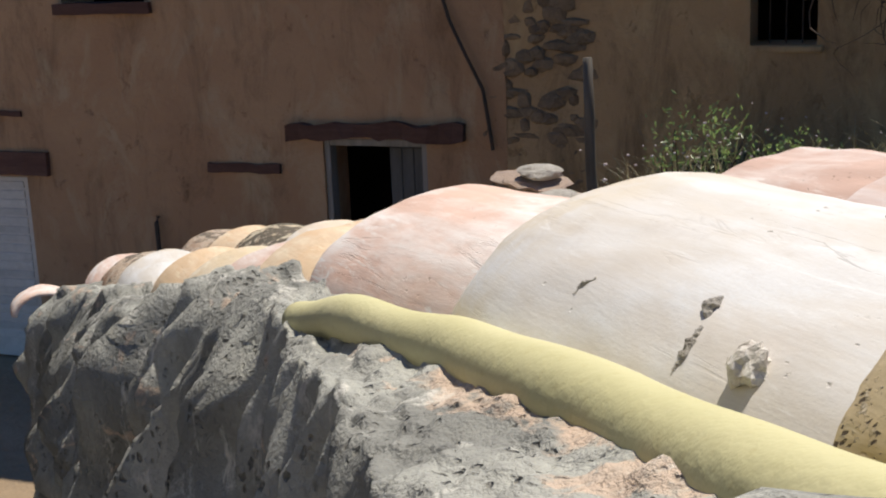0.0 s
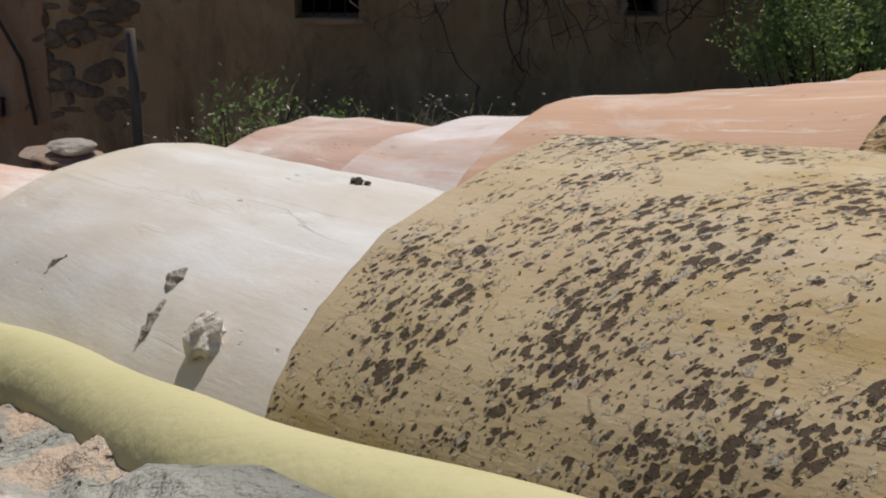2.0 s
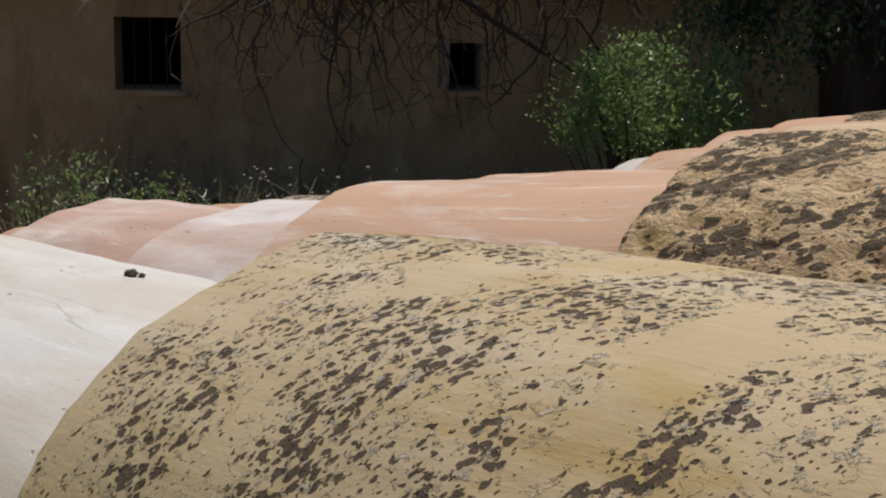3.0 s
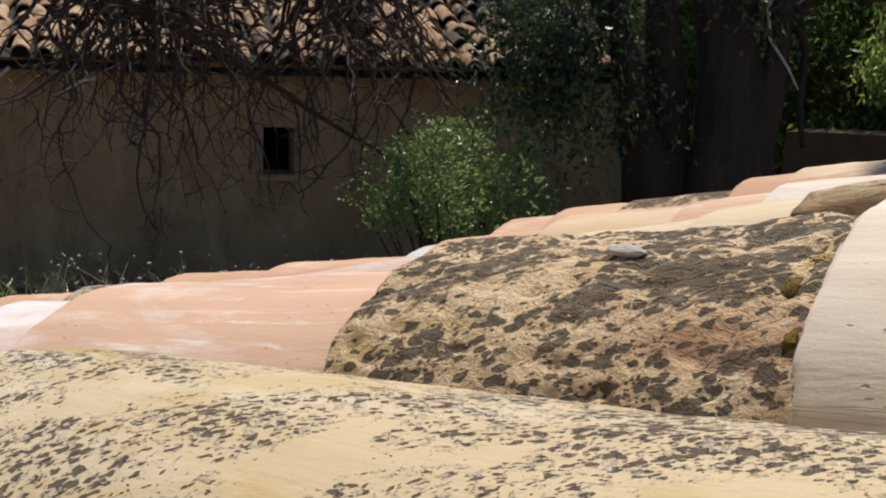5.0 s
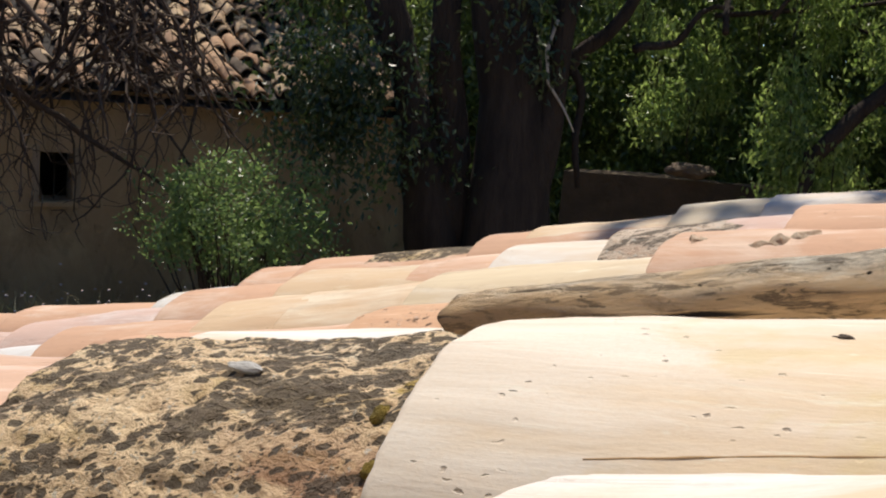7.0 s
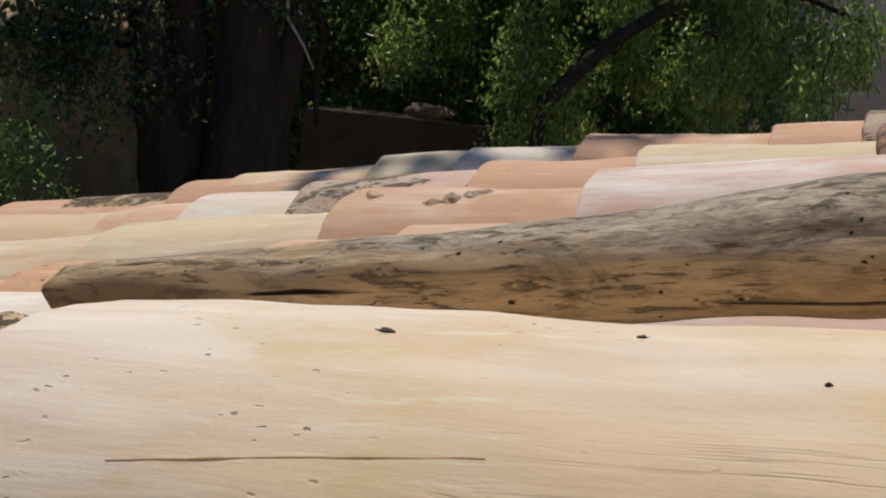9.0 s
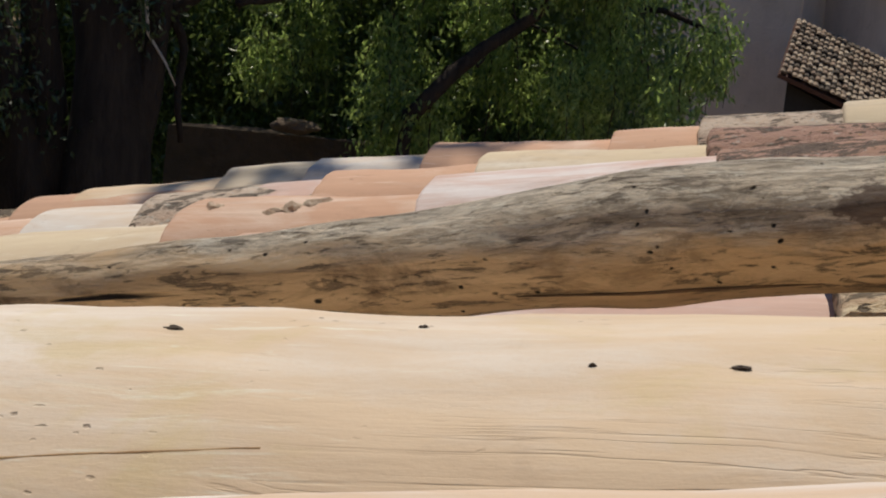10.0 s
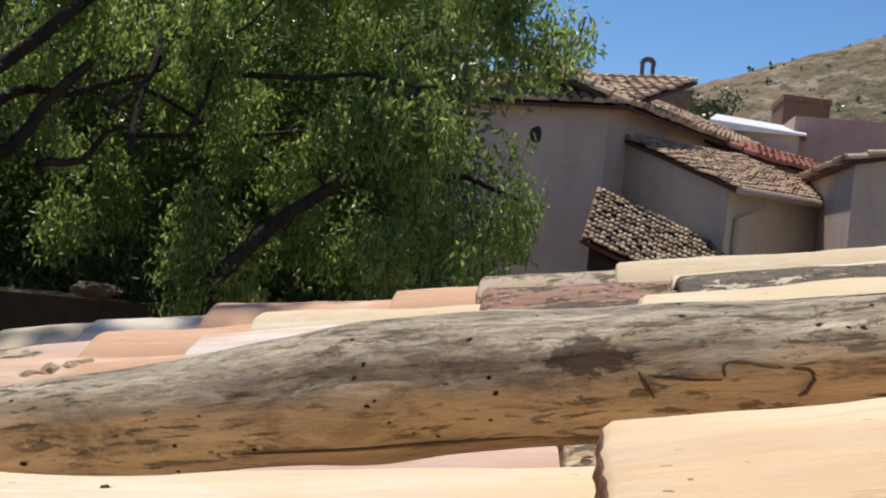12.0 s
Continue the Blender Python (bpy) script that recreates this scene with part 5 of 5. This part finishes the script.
def dead_branches():
    """Sinuous dead boughs and hanging twigs, thick in two tangles, thin between them."""
    t = thing("bare_branches", "tangle of bare dark branches hanging in front of the low house", "branches", Matrix.Translation((-5.2, 4.9, 0.6)))
    inv = Matrix.Translation((5.2, -4.9, -0.6))
    r_ = random.Random(17)
    spot = lambda h, z, d: Vector((-math.sin(radians(h)) * d, math.cos(radians(h)) * d, z))

    def stray(bm, a, d, steps, r0, curl, pull, step=0.075):
        """A crooked branch that wanders from a along d and is drawn downwards."""
        pts, dirn = [Vector(a)], Vector(d).normalized()
        for _ in range(steps):
            dirn = (dirn + Vector((r_.gauss(0, curl), r_.gauss(0, curl), r_.gauss(0, curl) - pull))).normalized()
            pts.append(pts[-1] + dirn * step)
        tube(bm, [inv @ q for q in pts], [r0 * (1 - 0.8 * i / steps) for i in range(steps + 1)], 6 if r0 > 0.012 else 4)
        return pts

    boughs = [(56, 0.75, 7.0, 44, 0.050), (55, 0.40, 6.8, 40, 0.040), (41.0, 0.80, 7.2, 43, 0.036), (40.3, 0.45, 7.1, 50, 0.030), (46, 0.85, 7.0, 43, 0.034), (53.5, 0.70, 6.7, 51, 0.030), (50.5, 0.80, 6.9, 47.5, 0.028)]
    for h, z, d, h1, r0 in boughs:
        bm = bmesh.new()
        a, b = spot(h, z, d), spot(h1, z - r_.uniform(0.0, 0.35), d)
        stray(bm, a, b - a, 15, r0, 0.20, 0.05, (b - a).length / 13)
        part("limb", bm, TWIG, t, smooth=True)
    for grp in range(9):
        tw = bmesh.new()
        for i in range(26):
            pick = r_.random()
            h = r_.gauss(51.2, 1.5) if pick < 0.55 else r_.gauss(43.2, 1.1) if pick < 0.82 else r_.uniform(39.5, 55)
            drop = r_.random() < (0.55 if h > 47.5 else 0.40)
            a = spot(h, r_.uniform(0.05, 0.75), r_.uniform(6.6, 7.3))
            pts = stray(tw, a, (r_.gauss(0, 0.6), r_.gauss(0, 0.6), -1.0 if drop else r_.gauss(-0.2, 0.5)), r_.randint(9, 19) if drop else r_.randint(5, 10), r_.uniform(0.006, 0.015), 0.30, 0.16 if drop else 0.04)
            for q in pts[2::3]:
                stray(tw, q, (r_.gauss(0, 1), r_.gauss(0, 1), r_.gauss(-0.5, 0.6)), r_.randint(3, 7), r_.uniform(0.003, 0.006), 0.35, 0.10, 0.05)
        tagged(part("twig", tw, TWIG, t), kind="stuff")
    for h, z, n_ in ((57.0, -0.10, 9), (57.4, -0.13, 7), (58.6, -0.12, 8), (56.6, -0.16, 5), (53.2, -0.2, 5), (59.0, -0.05, 9)):
        pale = bmesh.new()
        stray(pale, spot(h, z, 6.6), (-0.6, -0.6, r_.gauss(-0.2, 0.25)), n_, 0.009, 0.16, 0.02, 0.055)
        part("bleached_twig", pale, PALETWIG, t, "bleached dead twig")
    return t


dead_branches()


def bush(name, label, at, size, clumps, per, leaf_len, leaf_w, mat, seed, base_z):
    t = thing(name, label, "bush", Matrix.Translation((at[0], at[1], base_z)))
    inv = Matrix.Translation((-at[0], -at[1], -base_z))
    r_ = random.Random(seed)
    pts = []
    while len(pts) < clumps:
        q = Vector((r_.uniform(-1, 1), r_.uniform(-1, 1), r_.uniform(-1, 1)))
        if q.length > 1 + 0.35 * noise.noise(q * 2.2 + Vector((seed, 0, 0))) or noise.noise(q * 2.6 + Vector((0, seed, 0))) < -0.15:
            continue
        pts.append((at[0] + q.x * size[0], at[1] + q.y * size[1], at[2] + q.z * size[2]))
    cr = leaf_cloud("leaves", pts, (0.05, 0.05, 0.05), per, leaf_len, leaf_w, mat, seed, -0.2)
    cr.parent = t
    cr.matrix_parent_inverse = inv
    bm = bmesh.new()
    for q in pts[::4]:
        limb(bm, (at[0] + r_.gauss(0, 0.05), at[1] + r_.gauss(0, 0.05), base_z), q, 0.010, 0.003, 0.08, r_.uniform(0, 99), 6, 4)
    for v in bm.verts:
        v.co = inv @ v.co
    tagged(part("stem", bm, TWIG, t), kind="stuff")
    return t


bush("bush", "round green bush growing against the earth wall", (-4.30, 5.47, -0.74), (0.53, 0.45, 0.35), 250, 30, 0.034, 0.0088, BUSHLEAF, 8, -1.75)
bush("wild_plant", "leggy green wild plant with pale flower heads", (-5.36, 2.80, -1.04), (0.28, 0.24, 0.22), 30, 12, 0.034, 0.006, BUSHLEAF, 9, -1.75)
bush("wild_plant", "small green wild plant among the weeds", (-5.0, 3.05, -1.12), (0.13, 0.13, 0.12), 24, 20, 0.03, 0.006, BUSHLEAF, 10, -1.75)


def weeds():
    """Dry grass, thin stems and pale flower heads on the bank."""
    g = random.Random(31)
    st, fl = bmesh.new(), bmesh.new()
    for i in range(3000):
        s, d = g.uniform(-2.0, 3.4), g.uniform(-4.0, -0.4)
        p = FACE @ Vector((s, d, 0))
        z0 = bank_height(s, d)
        h = g.uniform(0.16, 0.42) * (1.3 if g.random() < 0.12 else 1)
        lean = Vector((g.gauss(0, 0.14), g.gauss(0, 0.14), h * g.uniform(0.7, 1.0)))
        a = Vector((p.x, p.y, z0))
        w_ = Vector((g.gauss(0, 1), g.gauss(0, 1), 0)).normalized() * 0.004
        v = [st.verts.new(q) for q in (a - w_, a + w_, a + lean * 0.6 + w_ * 0.7, a + lean * 0.6 - w_ * 0.7, a + lean * 1.0 + Vector((lean.x, lean.y, 0)) * 0.6)]
        st.faces.new(v[:4])
        st.faces.new((v[3], v[2], v[4]))
        if g.random() < 0.17:
            tip = v[4].co.copy()
            bmesh.ops.create_icosphere(fl, subdivisions=1, radius=g.uniform(0.006, 0.014), matrix=Matrix.Translation(tip) @ Matrix.Diagonal((1, 1, 0.7, 1)))
    tagged(obj("weeds", st, STRAW), "thin dry weeds and grass on the bank", "weeds", kind="stuff")
    tagged(obj("flower_heads", fl, FLOWER), "small pale flower heads above the weeds", "flowers", kind="stuff")


weeds()
gp = bmesh.new()
limb(gp, (-6.02, 2.60, -3.6), (-6.05, 2.56, -0.70), 0.034, 0.022, 0.05, 3.3, 12, 8)
rough_up(gp, 0.012, 9.0)
tagged(obj("wooden_post", gp, plain("dark_grey_timber", (0.17, 0.15, 0.13), (0.10, 0.085, 0.07), 8, 0.9, 0.6, 0.006, (3, 3, 0.3)), True), "leaning grey weathered wooden post in the yard", "post")

# ============ uphill side: low wall, village houses, tower, hill ============
lw = bmesh.new()
box(lw, 0, 5.2, 0, 0.4, -3.7, -0.46)
bmesh.ops.subdivide_edges(lw, edges=lw.edges[:], cuts=9, use_grid_fill=True)
rough_up(lw, 0.05, 2.5)
# earth colour darkened: the shade behind the tree is put into it
lo = obj("wall_yard", lw, plain("shaded_earth_wall", (0.13, 0.095, 0.066), (0.08, 0.062, 0.045), 2.0, 0.95, 0.8, 0.04))
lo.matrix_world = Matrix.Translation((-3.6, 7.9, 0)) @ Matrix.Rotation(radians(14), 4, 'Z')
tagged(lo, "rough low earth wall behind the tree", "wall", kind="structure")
pebble("capstone", "flat pale stone lying on the low wall", "stone", (-2.82, 8.05, -0.40), (0.16, 0.1, 0.05), STONE, 2.0)


def tiled_plane(name, parent, a, u, v, nu_, nv_, mat, label=""):
    """A sloping roof field of joined barrel tiles: corner a, u along the eave, v up the slope."""
    a, u, v = Vector(a), Vector(u), Vector(v)
    nrm = u.cross(v).normalized()
    if nrm.z < 0:
        nrm = -nrm
    verts, faces = [], []
    g = random.Random(len(name) + nu_)
    for i in range(nu_):
        for j in range(nv_):
            lift = g.uniform(0.0, 0.028)
            o_ = a + u * ((i + g.uniform(-0.06, 0.06)) / nu_) + v * (j / nv_) + nrm * lift
            du, dv = u / nu_, v / nv_ * 1.15
            k = len(verts)
            for e in (0, 1):
                for q in range(6):
                    an = math.pi * q / 5
                    rad_ = u.length / nu_ * (0.5 - 0.05 * e)
                    verts.append(tuple(o_ + dv * e + du * 0.5 - du.normalized() * math.cos(an) * rad_ + nrm * (math.sin(an) * rad_ * 0.8 + 0.03 * (1 - e))))
            for q in range(5):
                faces.append((k + q, k + q + 1, k + q + 7, k + q + 6))
            faces.append(tuple(k + q for q in range(6)))
    ob = raw(name, verts, faces, mat)
    ob.parent = parent
    # the boards under the tiles
    bm = bmesh.new()
    c = [a, a + u, a + u + v, a + v]
    vs = [bm.verts.new(q) for q in c] + [bm.verts.new(q - nrm * 0.05) for q in c]
    for f in ((0, 1, 2, 3), (7, 6, 5, 4), (0, 4, 5, 1), (1, 5, 6, 2), (2, 6, 7, 3), (3, 7, 4, 0)):
        bm.faces.new([vs[k] for k in f])
    bmesh.ops.recalc_face_normals(bm, faces=bm.faces[:])
    part("roof_edge", bm, OLDWOOD, ob)
    return tagged(ob, label, kind="stuff")


def prism(foot, z0, tops_):
    """Walls over a footprint, with a height for each corner."""
    bm = bmesh.new()
    lo_ = [bm.verts.new((x, y, z0)) for x, y in foot]
    hi_ = [bm.verts.new((x, y, z)) for (x, y), z in zip(foot, tops_)]
    n_ = len(foot)
    for i in range(n_):
        bm.faces.new((lo_[i], lo_[(i + 1) % n_], hi_[(i + 1) % n_], hi_[i]))
    bm.faces.new(hi_)
    bmesh.ops.recalc_face_normals(bm, faces=bm.faces[:])
    return bm


def along(k, e1, e2, p, q):
    return (k[0] + e1[0] * p + e2[0] * q, k[1] + e1[1] * p + e2[1] * q)


tall = thing("tall_house", "tall grey-rendered house with an old tiled roof", "house")
K, E1, E2 = (0.20, 18.6), (0.40, 0.917), (-0.917, 0.40)
foot = [along(K, E1, E2, p, q) for p, q in ((0, 0), (12.5, 0), (12.5, 4.6), (0, 4.6))]
part("wall", prism(foot, -4.0, [2.28] * 4), GREY_PLASTER, tall)
c0, c1 = along(K, E1, E2, -0.2, -0.35), along(K, E1, E2, 12.6, -0.35)
tiled_plane("roof", tall, (*c0, 2.22), (c1[0] - c0[0], c1[1] - c0[1], 0), (E2[0] * 2.7, E2[1] * 2.7, 1.05), 56, 9, FARROOF, "sunlit weathered clay tile roof")
d0 = along(K, E1, E2, -0.35, 4.7)
tiled_plane("roof", tall, (*d0, 2.22), (c0[0] - d0[0], c0[1] - d0[1], 0), (E1[0] * 2.6, E1[1] * 2.6, 0.75), 30, 9, FARROOF, "weathered clay tile roof over the front")
# vent hole drawn as a near-black lump, its shade in the colour
bmv = bmesh.new()
bmesh.ops.create_icosphere(bmv, subdivisions=2, radius=0.11, matrix=Matrix.Translation((*along(K, E1, E2, -0.01, 1.05), 1.80)) @ Matrix.Diagonal((1, 0.2, 1.1, 1)))
part("vent", bmv, SHADE_BLACK, tall, "small dark round vent")

low = thing("low_house", "low pale-rendered house with a mono-pitch tiled roof and a gutter", "house")
K, E1, E2 = (1.86, 18.0), (0.695, 0.719), (-0.719, 0.695)
foot = [along(K, E1, E2, p, q) for p, q in ((0, 0), (2.75, 0), (2.75, 2.1), (0, 2.1))]
part("wall", prism(foot, -4.0, [1.26, 1.26, 1.92, 1.92]), PALE_PLASTER, low)
part("gable", prism([along(K, E1, E2, p, q) for p, q in ((-0.03, 0.0), (-0.004, 0.0), (-0.004, 2.1), (-0.03, 2.1))], -4.0, [1.24, 1.24, 1.90, 1.90]), GREY_PLASTER, low, "grey-rendered gable side")
c0, c1 = along(K, E1, E2, -0.12, -0.22), along(K, E1, E2, 2.8, -0.22)
tiled_plane("roof", low, (*c0, 1.22), (c1[0] - c0[0], c1[1] - c0[1], 0), (E2[0] * 2.35, E2[1] * 2.35, 0.74), 32, 13, FARROOF, "sunlit clay tile roof")
gt = bmesh.new()
g0, g1 = along(K, E1, E2, -0.15, -0.28), along(K, E1, E2, 2.8, -0.28)
tube(gt, [(*g0, 1.20), (*g1, 1.20)], [0.055, 0.055], 8)
part("gutter", gt, GREY_PLASTER, low, "grey metal gutter")
gt = bmesh.new()
h0 = along(K, E1, E2, 0.45, -0.26)
h1 = along(K, E1, E2, 0.15, -0.05)
tube(gt, [(*h0, 1.18), (*h0, 1.05), (*h1, 0.85), (*h1, -1.0)], [0.035] * 4, 8)
part("downpipe", gt, GREY_PLASTER, low, "bent grey downpipe")
part("doorway", prism([along(K, E1, E2, p, q) for p, q in ((2.0, -0.02), (2.3, -0.02), (2.3, -0.004), (2.0, -0.004))], -1.0, [0.95] * 4), OLDWOOD, low, "dark red doorway")

shed = thing("shed", "small dark shed with a steep shaded tile roof", "shed")
part("wall", prism([(0.12, 16.2), (1.6, 16.5), (1.6, 17.7), (0.12, 17.5)], -4.0, [0.25, -0.40, 0.15, 0.85]), SHADE_BLACK, shed)
tiled_plane("roof", shed, (0.02, 15.9, 0.34), (1.75, 0.55, -0.62), (0.12, 1.85, 0.72), 28, 12, DARKROOF, "dark weathered tile roof")

corner_house = thing("corner_house", "grey-rendered house with a low tiled gable", "house")
part("wall", prism([(3.24, 17.0), (6.6, 17.4), (6.6, 21.0), (3.24, 21.0)], -4.0, [1.62, 2.5, 2.5, 1.62]), GREY_PLASTER, corner_house)
tiled_plane("roof", corner_house, (3.14, 16.9, 1.62), (0, 4.4, 0), (4.0, 0.3, 0.98), 24, 16, FARROOF, "low tiled roof")

sheet = thing("sheet_roof_house", "low house with a bright white sheet roof", "house")
part("roof", prism([(2.42, 30.0), (4.52, 30.0), (4.9, 33.0), (2.8, 33.0)], 3.30, [3.50, 3.34, 3.80, 3.98]), SHEET, sheet, "bright white corrugated sheet roof")
part("wall", prism([(2.55, 30.2), (4.40, 30.2), (4.7, 33.0), (2.9, 33.0)], -4.0, [3.36] * 4), GREY_PLASTER, sheet)
pinkh = thing("pink_house", "pink-rendered village house with a flat roofline", "house")
part("wall", prism([(4.38, 31.0), (9.0, 31.5), (9.0, 36.0), (4.38, 36.0)], -4.0, [3.85, 3.95, 3.95, 3.85]), PINK_PLASTER, pinkh)
part("lower_wall", prism([(4.33, 30.9), (9.0, 31.4), (9.0, 31.45), (4.33, 30.95)], -4.0, [2.75] * 4), REDROOF, pinkh, "red-brown lower wall")
brown = thing("brown_house", "brown flat-roofed house on the slope", "house")
part("wall", prism([(8.05, 62.0), (10.1, 62.0), (10.1, 66.0), (8.05, 66.0)], -4.0, [8.45, 8.35, 8.35, 8.45]), BROWN_PLASTER, brown)
part("roof_edge", prism([(8.0, 61.9), (10.15, 61.9), (10.15, 66.1), (8.0, 66.1)], 8.3, [8.58, 8.48, 8.48, 8.58]), BROWN_PLASTER, brown)
redh = thing("red_roof_house", "house with a red tiled roof", "house")
tiled_plane("roof", redh, (2.55, 21.8, 1.98), (2.2, 3.4, 0), (-0.9, 0.5, 0.36), 16, 4, REDROOF, "red clay tile roof")
part("wall", prism([(2.4, 22.0), (4.6, 25.3), (4.0, 25.8), (1.8, 22.5)], -4.0, [1.96] * 4), OCHRE, redh)

tower = thing("bell_tower", "dark brick church tower with an open bell arch", "tower")
part("shaft", prism([(1.80, 46.0), (3.25, 46.0), (3.25, 48.0), (1.80, 48.0)], -4.0, [6.42, 6.22, 6.22, 6.42]), STONE, tower)
part("roof", prism([(1.72, 45.9), (3.35, 45.9), (3.35, 48.1), (1.72, 48.1)], 6.22, [6.58, 6.32, 6.32, 6.58]), FARROOF, tower)
for x in (1.47, 1.83):
    part("pier", one_box(x, x + 0.13, 46.2, 46.6, 6.4, 7.05, bevel=0.01), STONE, tower)
part("pier_base", one_box(1.42, 2.05, 46.15, 46.65, -4.0, 6.45, bevel=0.01), STONE, tower)
arch = bmesh.new()
ring = []
for i in range(9):
    a = math.pi * i / 8
    for r_, yy in ((0.27, 46.2), (0.13, 46.2), (0.13, 46.6), (0.27, 46.6)):
        ring.append(arch.verts.new((1.715 - math.cos(a) * r_, yy, 7.04 + math.sin(a) * r_ * 0.9)))
for i in range(8):
    for k in range(4):
        arch.faces.new((ring[4 * i + k], ring[4 * i + (k + 1) % 4], ring[4 * i + 4 + (k + 1) % 4], ring[4 * i + 4 + k]))
bmesh.ops.recalc_face_normals(arch, faces=arch.faces[:])
part("arch", arch, STONE, tower)

tower.location.x = -0.30

# dark trees and scrub far off, by the tower and over the hill
scrub = [(g_.uniform(0.2, 5.0), g_.uniform(52, 58), 6.5 + g_.uniform(-0.3, 0.45)) for g_ in [random.Random(77)] for _ in range(40)]
leaf_far = leaf_cloud("far_trees", scrub, (0.30, 0.3, 0.22), 60, 0.22, 0.08, IVYLEAF, 12, 0.2)
tagged(leaf_far, "dark trees standing behind the church tower", "trees", kind="stuff")

hb = bmesh.new()
bmesh.ops.create_grid(hb, x_segments=140, y_segments=60, size=1.0)
for v in hb.verts:
    x, y = v.co.x * 240 + 150, v.co.y * 170 + 340
    s = min(1.0, max(0.0, (x + 15) / 40))
    hgt = (44 * s * s * (3 - 2 * s) + 0.27 * min(90, max(0.0, x - 25)))
    front = min(1.0, max(0.0, (y - 175) / 155))
    hgt *= front * front * (3 - 2 * front)
    v.co = (x, y, -3 + 1.165 * hgt * (1 + 0.05 * noise.noise(Vector((x * 0.03, y * 0.02, 0)))) + 2.2 * noise.noise(Vector((x * 0.06, y * 0.06, 3))) * front + 0.9 * noise.noise(Vector((x * 0.2, y * 0.2, 3))) * front)
tagged(obj("hill", hb, HILLSIDE), "dry scrubby hillside far behind the village", "hill", kind="structure")

hills = [v.co.copy() for v in bpy.data.objects["hill"].data.vertices if v.co.x > 5 and v.co.z > 6 and v.co.y < 345]
hg = random.Random(5)
dots = []
while len(dots) < 700:
    q = hg.choice(hills)
    dots.append((q.x + hg.uniform(-1.7, 1.7), q.y + hg.uniform(-2.8, 2.8), q.z - 0.3))
tagged(leaf_cloud("scrub", dots, (0.5, 0.5, 0.25), 9, 0.9, 0.45, IVYLEAF, 14, 0.0), "dark scrub dotted over the dry hill", "scrub", kind="stuff")
